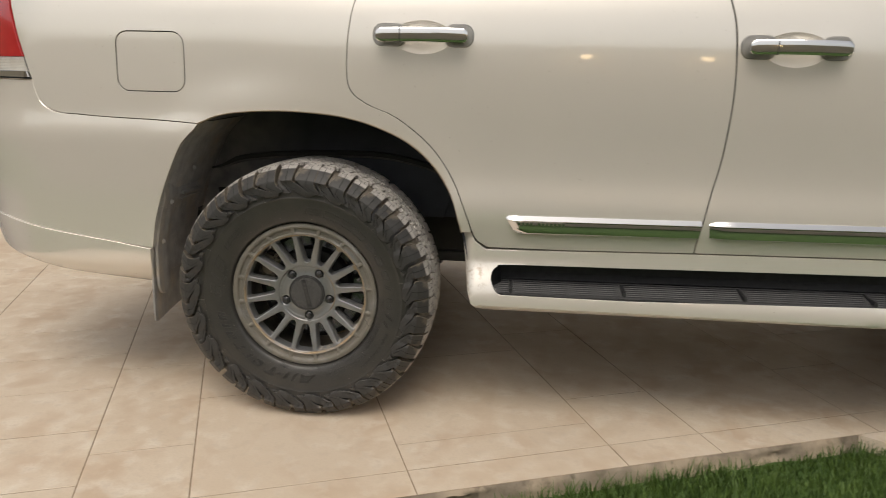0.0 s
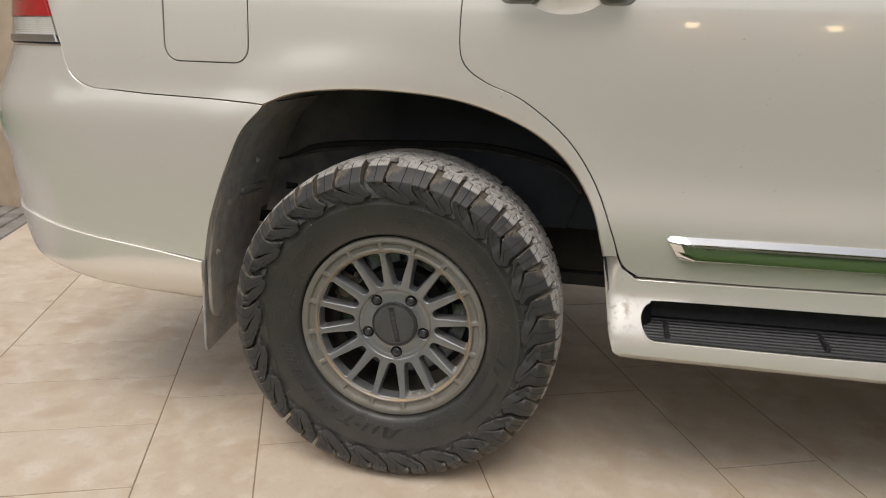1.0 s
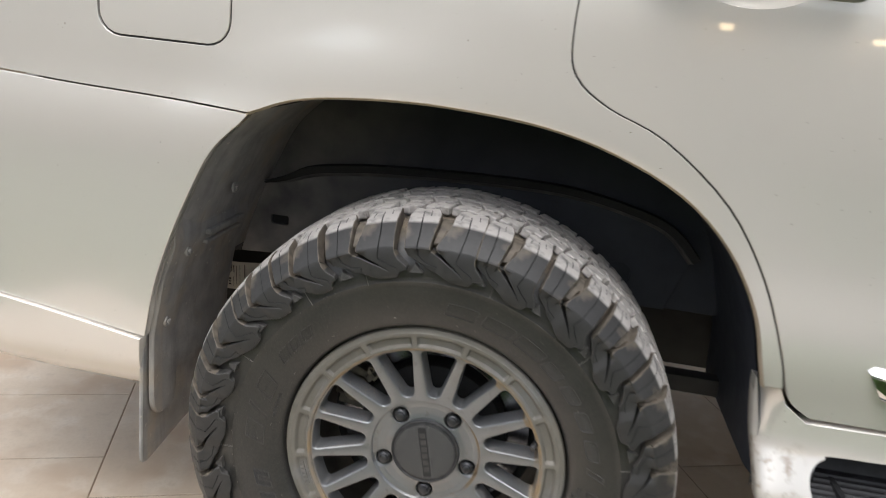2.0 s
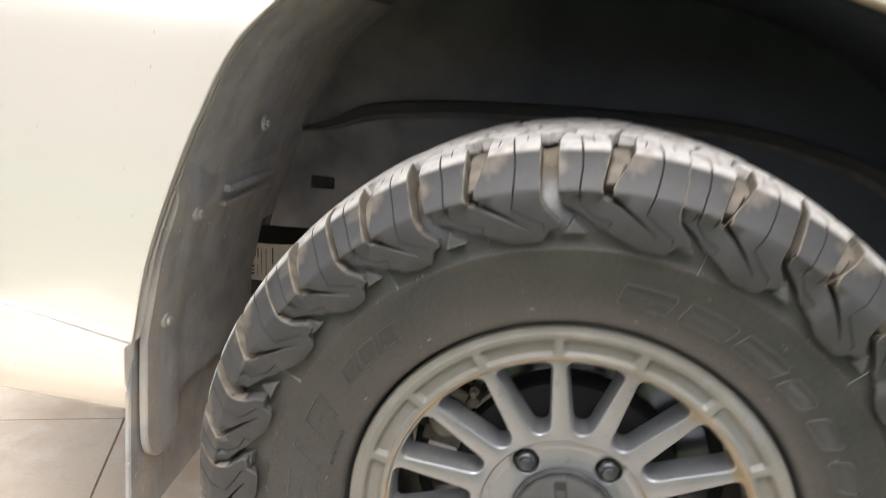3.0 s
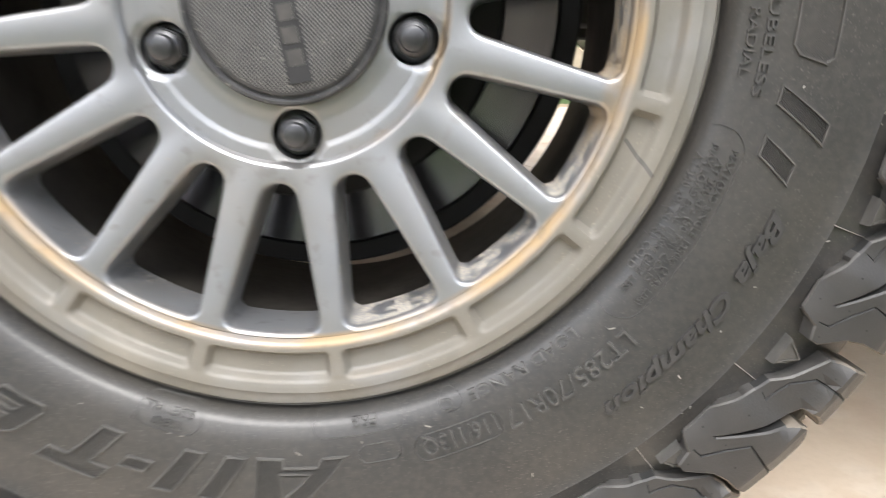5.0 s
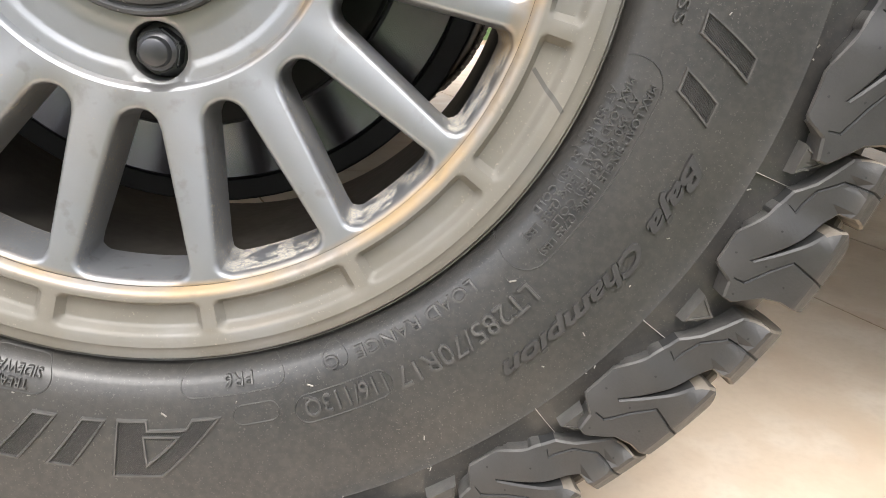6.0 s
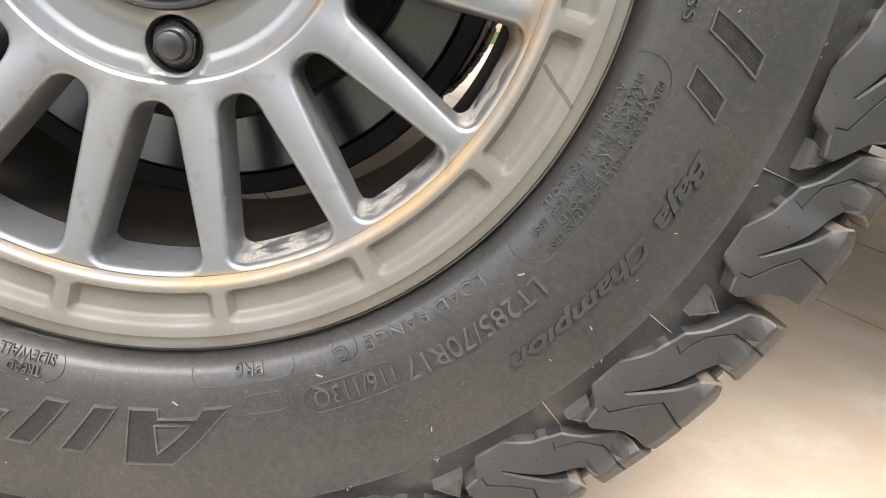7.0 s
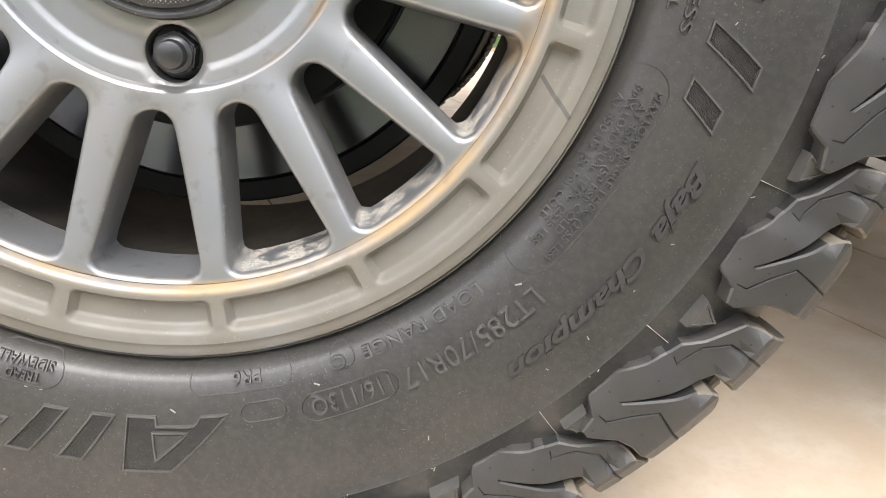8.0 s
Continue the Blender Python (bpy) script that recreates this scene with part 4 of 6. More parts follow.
v, f = slab(STRAP, lambda y, z: -0.499 + flap_lean(z) + 0.004 * step01((0.115 - y) / 0.02) - 0.030 * step01((z - 0.69) / 0.08), 0.009)
pydata("flap_backing", v, f, FLAP, mudflap, "dusty grey plastic flap backing")
for y, z in ((0.081, 0.676), (0.065, 0.545), (0.178, 0.775)):
    bm = bmesh.new()
    bmesh.ops.create_cone(bm, cap_ends=True, segments=20, radius1=0.010, radius2=0.008, depth=0.004, matrix=pose(0, 0, 0, 0, 90))
    bmesh.ops.create_cone(bm, cap_ends=True, segments=6, radius1=0.005, radius2=0.0045, depth=0.008, matrix=pose(0.002, 0, 0, 0, 90))
    s = part("screw", bm, FLAP, mudflap, "dusty screw head")
    s.location = (-0.493 + flap_lean(z), y, z)
bm = bmesh.new()
for k, (z0, h) in enumerate(((0.690, 0.010), (0.672, 0.006))):
    box(bm, (-0.500 + flap_lean(z0), 0.145, z0), (-0.489 + flap_lean(z0), 0.285, z0 + h), 0.002)
part("moulded_rib", bm, FLAP, mudflap, "moulded ribs on the flap backing")

# inner wall of the wheel arch with its curved lip and a slot
lip = curve([(-0.497, 0.588), (-0.478, 0.66), (-0.461, 0.733), (-0.44, 0.745), (-0.395, 0.752), (-0.330, 0.773), (-0.222, 0.788), (-0.137, 0.794), (0.0, 0.800), (0.165, 0.800), (0.29, 0.780), (0.375, 0.752), (0.43, 0.70)], 4)
bm = bmesh.new()
rows = []
for dy, dz in ((0.0, 0.0), (-0.004, 0.005), (-0.010, 0.006), (-0.014, 0.010)):
    row = []
    for i, (x, z) in enumerate(lip):
        a = np.array(lip[max(0, i - 1)])
        b = np.array(lip[min(len(lip) - 1, i + 1)])
        d = (b - a) / np.hypot(*(b - a))
        row.append(bm.verts.new((x - d[1] * dz, 0.385 + dy, z + d[0] * dz)))
    rows.append(row)
for a, b in zip(rows, rows[1:]):
    for i in range(len(lip) - 1):
        bm.faces.new((a[i], a[i + 1], b[i + 1], b[i]))
part("liner_lip", bm, LIPM, car, "paler moulded lip of the wheel-arch liner")
# black strip in place of the shade in the gap above the lip
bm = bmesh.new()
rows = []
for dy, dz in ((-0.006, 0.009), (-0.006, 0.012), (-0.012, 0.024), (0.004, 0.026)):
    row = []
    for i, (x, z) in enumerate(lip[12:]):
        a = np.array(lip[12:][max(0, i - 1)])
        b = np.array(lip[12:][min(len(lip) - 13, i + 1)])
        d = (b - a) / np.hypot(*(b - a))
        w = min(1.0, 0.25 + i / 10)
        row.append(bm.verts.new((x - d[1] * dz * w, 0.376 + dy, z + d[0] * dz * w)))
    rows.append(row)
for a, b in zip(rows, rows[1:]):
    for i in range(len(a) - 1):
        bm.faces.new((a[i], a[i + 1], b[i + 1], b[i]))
part("gap_shade", bm, SEAM, car, "black strip standing for the shaded gap above the liner's lip")
# black box put behind the slot for the shade in the hole
bm = bmesh.new()
box(bm, (-0.440, 0.398, 0.651), (-0.386, 0.404, 0.684))
part("slot_shade", bm, SEAM, car)
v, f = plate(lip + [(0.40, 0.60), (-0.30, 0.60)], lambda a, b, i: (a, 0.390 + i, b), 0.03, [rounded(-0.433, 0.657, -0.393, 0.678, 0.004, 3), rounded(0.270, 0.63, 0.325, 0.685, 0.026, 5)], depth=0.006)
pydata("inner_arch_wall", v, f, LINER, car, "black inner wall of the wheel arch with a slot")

# spare tyre slung under the tail, with its paper label
v, f = lathe([(0.20, -0.10), (0.26, -0.13), (0.35, -0.135), (0.395, -0.11), (0.405, 0.0), (0.395, 0.11), (0.35, 0.135), (0.26, 0.13), (0.20, 0.10)], 64, closed=True)
spare = pydata("spare_tyre", [(x, z, y) for x, y, z in v], f, UNDER, car, "black spare tyre slung under the tail")
spare.location = (-0.78, 0.80, 0.545)
bm = bmesh.new()
o = Vector((-0.556, 0.452, 0.470))
across = Vector((0.80, -0.10, 0.05))
across.normalize()
up = Vector((-0.04, 0.0, 1.0)).normalized()
nrm = across.cross(up)


def on_label(a, b, d=0.0):
    return o + across * a + up * b - nrm * (0.006 * (a / 0.05) ** 2 - d - 0.004)


def label_patch(bm, a0, b0, a1, b1, d):
    n = 5
    cols = [[bm.verts.new(on_label(a0 + (a1 - a0) * i / n, b, d)) for b in (b0, b1)] for i in range(n + 1)]
    for p, q in zip(cols, cols[1:]):
        bm.faces.new((p[0], q[0], q[1], p[1]))


label_patch(bm, 0.0, 0.0, 0.10, 0.066, 0.0)
bmesh.ops.solidify(bm, geom=bm.faces[:], thickness=0.0006)
paper = part("paper_label", bm, mat("label_paper", (0.62, 0.58, 0.50), (0.70, 0.66, 0.58), 60.0, 0.8, 0.05), car, "white paper label with black printed bars", smooth=0)
bm = bmesh.new()
for a0, b0, a1, b1 in ((0.006, 0.040, 0.011, 0.060), (0.013, 0.042, 0.015, 0.060), (0.006, 0.010, 0.012, 0.014), (0.006, 0.017, 0.012, 0.020), (0.006, 0.023, 0.012, 0.027),
                       (0.018, 0.040, 0.020, 0.058), (0.018, 0.008, 0.019, 0.030), (0.025, 0.012, 0.026, 0.056), (0.033, 0.010, 0.034, 0.058), (0.044, 0.030, 0.046, 0.060)):
    label_patch(bm, a0, b0, a1, b1, 0.0012)
part("print", bm, SEAM, paper, "", smooth=0)

# ---- wheels ----
AXLE = (0.0, 0.0, 0.405)
RIM_TURN = -81.2  # a spoke lies here, degrees from +x
SPOKES = 16
NUTS = [-14.2 + 72 * k for k in range(5)]
HUB_R = [0.050, 0.0635, 0.067, 0.0822, 0.0838, 0.0914, 0.0924, 0.096]
HUB_Y = [0.0350, 0.0350, 0.0362, 0.0352, 0.0342, 0.0332, 0.0300, 0.0286]


def spoke_face(r):
    return float(np.interp(r, [0.085, 0.10, 0.13, 0.16, 0.185, 0.192], [0.0302, 0.0278, 0.022, 0.016, 0.011, 0.010]))


def window_loop(grow=0.0, n=96):
    """The outline of one opening between two spokes, middle along +x, (radius along, across)."""
    pts = []
    r0, e0 = 0.1150, 0.0112 + grow
    wide, r1, c = 0.0292, 0.1908 + grow, 0.0095 + grow
    for a in np.linspace(98, 262, 17):
        pts.append((r0 + e0 * math.cos(radians(a)), e0 * math.sin(radians(a))))
    yo = wide - 0.0095
    for a in np.linspace(-74, 0, 9):
        pts.append((r1 - c - 0.001 + c * math.cos(radians(a)), -yo + c * math.sin(radians(a))))
    for t in np.linspace(-0.75, 0.75, 7):
        pts.append((r1 - (yo * t) ** 2 / 0.38, yo * t))
    for a in np.linspace(0, 74, 9):
        pts.append((r1 - c - 0.001 + c * math.cos(radians(a)), yo + c * math.sin(radians(a))))
    return pts


def ray_loop(poly, centre, angles):
    out = []
    p = np.array(poly)
    q = np.roll(p, -1, axis=0)
    for a in angles:
        d = np.array((math.cos(a), math.sin(a)))
        best = None
        for i in range(len(p)):
            e = q[i] - p[i]
            den = d[0] * e[1] - d[1] * e[0]
            if abs(den) < 1e-12:
                continue
            w = p[i] - centre
            t = (w[0] * e[1] - w[1] * e[0]) / den
            s = (w[0] * d[1] - w[1] * d[0]) / den
            if t > 0 and -1e-6 <= s <= 1 + 1e-6 and (best is None or t > best):
                best = t
        out.append(tuple(centre + d * (best or 0)))
    return out


def rim_mesh():
    half = math.pi / SPOKES
    centre = np.array((0.150, 0.0))
    rin, rout = 0.0945, 0.1935
    sector = [(rin * math.cos(a), rin * math.sin(a)) for a in np.linspace(-half, half, 7)] + [(rout * math.cos(a), rout * math.sin(a)) for a in np.linspace(half, -half, 13)]
    angles = sorted(set(np.round(np.linspace(-math.pi, math.pi, 84, endpoint=False), 5)) | {round(math.atan2(p[1] - centre[1], p[0] - centre[0]), 5) for p in sector})
    outer = ray_loop(sector, centre, angles)
    layers = []
    mid = ray_loop(window_loop(0.0032), centre, angles)
    mid = [tuple(centre + (np.array(m) - centre) * min(1.0, np.hypot(*(np.array(o) - centre)) / np.hypot(*(np.array(m) - centre)))) for m, o in zip(mid, outer)]
    layers.append([(p, 0.0) for p in outer])
    layers.append([(p, 0.0) for p in mid])
    for g, dy in ((0.0018, 0.0004), (0.0007, 0.0014), (0.0, 0.0036), (-0.0008, 0.020), (-0.0020, 0.034)):
        layers.append([(p, dy) for p in ray_loop(window_loop(g), centre, angles)])
    layers.append([(p, 0.040) for p in mid])
    layers.append([(p, 0.040) for p in outer])
    verts, faces = [], []
    m = len(angles)
    for s in range(SPOKES):
        turn = radians(RIM_TURN + 360 / SPOKES * (s + 0.5))
        ca, sa = math.cos(turn), math.sin(turn)
        base = len(verts)
        for layer in layers:
            for (a, b), dy in layer:
                r = math.hypot(a, b)
                verts.append((a * ca - b * sa, spoke_face(r) + dy, a * sa + b * ca))
        for k in range(len(layers) - 1):
            for i in range(m):
                j = (i + 1) % m
                faces.append((base + k * m + i, base + k * m + j, base + (k + 1) * m + j, base + (k + 1) * m + i))
    # outer ring with sunk fields between raised ribs
    rs = [0.1935, 0.1945, 0.1955, 0.1968, 0.1980, 0.1992, 0.2004, 0.2016, 0.2028, 0.2040, 0.2060, 0.2090, 0.2120, 0.2140, 0.2152, 0.2164, 0.2176, 0.2188, 0.2200, 0.2225, 0.2250, 0.2262, 0.2290, 0.2322, 0.2338, 0.2345]
    ys = np.interp(rs, [0.1935, 0.1950, 0.1968, 0.1995, 0.2185, 0.2215, 0.2250, 0.2264, 0.2310, 0.2334, 0.2345], [0.0092, 0.0058, 0.0044, 0.0038, 0.0018, 0.0008, 0.0004, 0.0014, 0.0016, 0.0030, 0.0085])
    per = 44
    tot = per * SPOKES
    base = len(verts)
    for i in range(tot):
        t = 360 * i / tot
        a = radians(RIM_TURN + t)
        off = ((t + 360 / SPOKES / 2) % (360 / SPOKES)) - 360 / SPOKES / 2
        for r, y in zip(rs, ys):
            across = (360 / SPOKES / 2 - abs(off)) * math.pi / 180 * r
            w = 360 / SPOKES / 2 * math.pi / 180 * r - 0.0030
            dx, dz = across - (w - 0.0055), abs(r - 0.2095) - (0.0097 - 0.0055)
            sd = math.hypot(max(dx, 0), max(dz, 0)) + min(max(dx, dz), 0) - 0.0055
            y2 = y + 0.0060 * step01(-sd / 0.0046)
            verts.append((r * math.cos(a), y2, r * math.sin(a)))
    n = len(rs)
    for i in range(tot):
        j = (i + 1) % tot
        for k in range(n - 1):
            faces.append((base + i * n + k, base + i * n + k + 1, base + j * n + k + 1, base + j * n + k))
    # barrel
    v, f = lathe([(0.1935, 0.049), (0.1965, 0.052), (0.1962, 0.10), (0.2015, 0.16), (0.2080, 0.214), (0.2300, 0.222), (0.2345, 0.226), (0.2330, 0.230), (0.2130, 0.224), (0.2075, 0.16), (0.2050, 0.06), (0.222, 0.030), (0.2345, 0.004)], 128)
    base = len(verts)
    verts += v
    faces += [tuple(base + i for i in q) for q in f]
    # hub with five nut wells
    circle = lambda cx, cz, r, n: [(cx + r * math.cos(t), cz + r * math.sin(t)) for t in np.linspace(0, 2 * np.pi, n, endpoint=False)]
    wells = [circle(0.075 * math.cos(radians(t)), 0.075 * math.sin(radians(t)), 0.0150, 28) for t in NUTS]
    seats = np.array([(0.0765 * math.cos(radians(t)), 0.0765 * math.sin(radians(t))) for t in NUTS])

    def hub_face(a, b):
        """The hub's face, scooped out round each nut well."""
        y = float(np.interp(math.hypot(a, b), HUB_R, HUB_Y))
        scoop = 1 - step01((float(np.min(np.hypot(seats[:, 0] - a, seats[:, 1] - b))) - 0.0148) / 0.0030)
        return y + max(0.0, 0.0362 - y) * scoop

    v, f = plate(circle(0, 0, 0.0945, 96), lambda a, b, i: (a, hub_face(a, b) + i, b), 0.0030, wells + [circle(0, 0, 0.0585, 64)], depth=0.03, edge=0.0003,
                 points=[(r * math.cos(t), r * math.sin(t)) for r in (0.0615, 0.0640, 0.067, 0.0705, 0.0740, 0.0775, 0.0805, 0.0822, 0.0838, 0.0860, 0.0882, 0.0900, 0.0910, 0.0920, 0.0930) for t in np.linspace(0, 2 * np.pi, 128 if r < 0.08 else 256, endpoint=False)])
    base = len(verts)
    verts += v
    faces += [tuple(base + i for i in q) for q in f]
    v, f = lathe([(0.0945, 0.066), (0.088, 0.062), (0.0, 0.062)], 64)
    base = len(verts)
    verts += v
    faces += [tuple(base + i for i in q) for q in f]
    me = bpy.data.meshes.new("rim")
    me.from_pydata(verts, [], faces)
    bm = bmesh.new()
    bm.from_mesh(me)
    bmesh.ops.remove_doubles(bm, verts=bm.verts, dist=0.00012)
    bmesh.ops.recalc_face_normals(bm, faces=bm.faces)
    bm.to_mesh(me)
    bm.free()
    return me


rim = finish_mesh("rim", rim_mesh(), ALLOY, car, "dusty bronze-grey alloy rim with sixteen spokes", smooth=40)
# faces deep in the barrel take a darker colour than the rest
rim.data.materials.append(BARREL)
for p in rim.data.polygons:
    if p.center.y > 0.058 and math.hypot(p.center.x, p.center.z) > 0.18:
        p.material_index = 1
rim.location = AXLE

# tyre carcass
CARCASS = [(0.2050, 0.025), (0.2300, 0.016), (0.2358, 0.012), (0.2379, 0.0040), (0.2400, -0.0040), (0.2440, -0.0075), (0.2520, -0.0110), (0.2620, -0.0145), (0.2740, -0.0180), (0.2860, -0.0207), (0.2980, -0.0226),
           (0.3080, -0.0238), (0.3174, -0.0246), (0.3180, -0.0250), (0.3186, -0.0247), (0.3280, -0.0252), (0.3400, -0.0246), (0.3520, -0.0212), (0.3640, -0.0140), (0.3760, -0.0060), (0.3860, 0.0070),
           (0.3930, 0.0190), (0.3968, 0.0320), (0.4005, 0.060), (0.4045, 0.125)]
full = CARCASS + [(r, 0.25 - y) for r, y in reversed(CARCASS[1:-1])]
v, f = lathe(full, 256)
tyre = pydata("tyre", v, f, RUBBER, car, "dusty black all-terrain tyre", smooth=50)
tyre.location = AXLE

# brake disc behind the spokes, its hub and its dust shield
HUB_AT = (AXLE[0], AXLE[1], AXLE[2] + 0.005)
v, f = lathe([(0.075, 0.086), (0.120, 0.086), (0.1265, 0.0885), (0.1290, 0.094), (0.1295, 0.124)], 96)
hat = pydata("disc_hat", v, f, SEAM, car, "dark hub of the brake disc")
hat.location = HUB_AT
v, f = lathe([(0.1290, 0.1245), (0.1310, 0.1235), (0.1330, 0.1250), (0.1690, 0.1250), (0.1705, 0.1270), (0.1705, 0.146), (0.169, 0.148), (0.08, 0.148)], 128)
disc = pydata("brake_disc", v, f, ROTOR, car, "shiny steel brake disc")
disc.location = HUB_AT
v, f = lathe([(0.1715, 0.134), (0.1725, 0.129), (0.1850, 0.129), (0.1868, 0.132), (0.1868, 0.150), (0.160, 0.156), (0.08, 0.156)], 96)
shield = pydata("dust_shield", v, f, SEAM, car, "black dust shield round the brake disc")
shield.location = HUB_AT

# ---- the tyre's shoulder lugs, tread and raised marks ----
side_r, side_y = [p[0] for p in CARCASS], [p[1] for p in CARCASS]


def sidewall(r):
    return float(np.interp(r, side_r[2:], side_y[2:]))


LUG = [(0.3185, -0.0300), (0.3215, -0.0335), (0.3260, -0.0362), (0.3330, -0.0384), (0.3450, -0.0392), (0.3600, -0.0392), (0.3710, -0.0384), (0.3740, -0.0372), (0.3885, -0.0238), (0.4010, -0.0098), (0.4045, -0.0042),
       (0.4080, 0.0050), (0.4108, 0.0200), (0.4132, 0.0400), (0.4150, 0.0650), (0.4166, 0.0950), (0.4174, 0.125), (0.4140, 0.25)]
lug_s = np.concatenate([[0], np.cumsum(np.hypot(np.diff([p[0] for p in LUG]), np.diff([p[1] for p in LUG])))])


def s_of_r(r):
    return float(np.interp(r, [p[0] for p in LUG[:13]], lug_s[:13]))


def s_of_y(y):
    return float(np.interp(y, [p[1] for p in LUG[10:]], lug_s[10:]))


def on_lug(phi, s, inset):
    """phi in degrees, s along the lug's profile."""
    r = float(np.interp(s, lug_s, [p[0] for p in LUG]))
    y = float(np.interp(s, lug_s, [p[1] for p in LUG]))
    r2 = float(np.interp(s + 0.002, lug_s, [p[0] for p in LUG]))
    y2 = float(np.interp(s + 0.002, lug_s, [p[1] for p in LUG]))
    d = math.hypot(r2 - r, y2 - y) + 1e-9
    nr, ny = -(y2 - y) / d, (r2 - r) / d
    r, y = r + nr * inset, y + ny * inset
    t = radians(phi)
    return (r * math.cos(t), y, r * math.sin(t))


R = s_of_r


ARC = 0.0064  # metres of arc in a degree


def slit(points, width=0.0009):
    """A narrow closed outline round a bent line of (degrees, s)."""
    p = [np.array((a * ARC, s)) for a, s in points]
    left, right = [], []
    for i in range(len(p)):
        d = p[min(i + 1, len(p) - 1)] - p[max(i - 1, 0)]
        n = np.array((-d[1], d[0])) / np.hypot(*d)
        w = width if 0 < i < len(p) - 1 else width * 0.6
        left.append(p[i] + n * w)
        right.append(p[i] - n * w)
    return [(q[0] / ARC, q[1]) for q in left + right[::-1]]


# one pitch: a broad tooth and a narrow stepped tooth, joined at their feet and parted by a wedge-shaped cut
Y = s_of_y
lug = [(-2.8, R(0.3352)), (-2.0, R(0.3262)), (-1.7, R(0.3246)), (1.7, R(0.3240)), (2.2, R(0.3250)), (6.7, R(0.3374)), (7.8, R(0.3390)), (9.3, R(0.3478)), (12.6, R(0.3590)), (13.1, R(0.3690)), (13.1, R(0.3850)),
       (13.1, R(0.4046)), (13.0, Y(0.022)), (12.3, Y(0.047)), (10.9, Y(0.040)), (9.8, Y(0.050)), (7.8, Y(0.042)), (7.1, Y(0.020)), (7.1, R(0.4046)), (7.6, R(0.3900)), (8.0, R(0.3740)), (7.7, R(0.3660)),
       (6.9, R(0.3632)), (4.8, R(0.3550)), (2.4, R(0.3458)), (0.0, R(0.3360)), (0.0, R(0.3385)), (2.2, R(0.3496)), (4.5, R(0.3612)), (6.2, R(0.3705)), (6.4, R(0.3745)), (6.1, R(0.3800)), (5.1, R(0.3910)), (4.2, R(0.4046)), (4.1, Y(0.020)),
       (3.8, Y(0.044)), (2.6, Y(0.052)), (1.0, Y(0.043)), (-0.6, Y(0.051)), (-1.9, Y(0.045)), (-2.1, Y(0.020)), (-2.1, R(0.4046)), (-1.9, R(0.3860)), (-1.9, R(0.3640)), (-2.4, R(0.3545)), (-4.4, R(0.3420)), (-4.4, R(0.3380))]
cuts = [slit([(-2.3, R(0.3350)), (-2.2, R(0.3410)), (0.0, R(0.3480)), (1.9, R(0.3565)), (1.4, R(0.3720)), (1.0, R(0.3900)), (0.9, R(0.4005)), (1.2, Y(0.030))]),
        slit([(6.5, R(0.3395)), (6.1, R(0.3445)), (7.3, R(0.3462)), (8.8, R(0.3490)), (10.5, R(0.3600)), (10.6, R(0.3735)), (10.3, R(0.3900)), (10.3, R(0.4005)), (10.6, Y(0.028))]),
        slit([(-0.6, Y(0.018)), (-0.4, Y(0.036))]), slit([(3.0, Y(0.010)), (2.8, Y(0.028))]), slit([(9.0, Y(0.012)), (9.2, Y(0.034))])]
dimples = ((-3.7, 0.3400), (0.0, 0.3285), (0.3, 0.3450), (4.0, 0.3410), (8.7, 0.3450), (-0.6, 0.3600), (11.6, 0.3640))


def lug_mesh(length):
    """The lug of a pitch that is so many degrees long."""
    k = length / 16.4
    at = R(0.3735)
    step = lambda a, b: 0.0055 * step01((a - 3.5) / 3.5) * (1 - step01((b - at + 0.008) / 0.006)) * step01((b - R(0.326)) / 0.006)
    flat = lambda pts: [(p * ARC, s) for p, s in pts]
    on = lambda a, b, i: on_lug(a / ARC * k, b, i + step(a / ARC, b))
    v, f = plate(flat(lug), on, 0.0048, [flat(c) for c in cuts], depth=0.0200, edge=0.0011, levels=sorted(list(lug_s[:16]) + [at - 0.0001, at + 0.0013]))
    m = len(resample(flat(lug), 0.0048 * 0.6))
    walls = 2 * (m + sum(len(resample(flat(c), 0.0048 * 0.6)) for c in cuts))
    # pits are flat black discs, their inner shade put into the colour
    for a, r in dimples:
        n = len(v)
        v += [on_lug((a + 0.11 * math.cos(q)) * k, R(r) + 0.0007 * math.sin(q), -0.00015) for q in np.arange(6) * math.pi / 3]
        f.append(tuple(range(n, n + 6)))
    ob = pydata("tread_lug", v, f, DUSTY, tyre, smooth=30)
    count = len(dimples)
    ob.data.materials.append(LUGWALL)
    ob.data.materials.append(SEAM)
    ob.data.materials.append(LITSCUFF)
    total = len(ob.data.polygons) - count
    loop = resample(flat(lug), 0.0048 * 0.6)
    # walls of the cuts and wedge are coloured black for the shade inside
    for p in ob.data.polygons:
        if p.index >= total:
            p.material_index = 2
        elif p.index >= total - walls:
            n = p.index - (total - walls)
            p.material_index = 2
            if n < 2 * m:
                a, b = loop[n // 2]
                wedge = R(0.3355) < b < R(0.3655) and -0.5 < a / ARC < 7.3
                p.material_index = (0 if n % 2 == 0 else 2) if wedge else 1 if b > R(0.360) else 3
    return ob


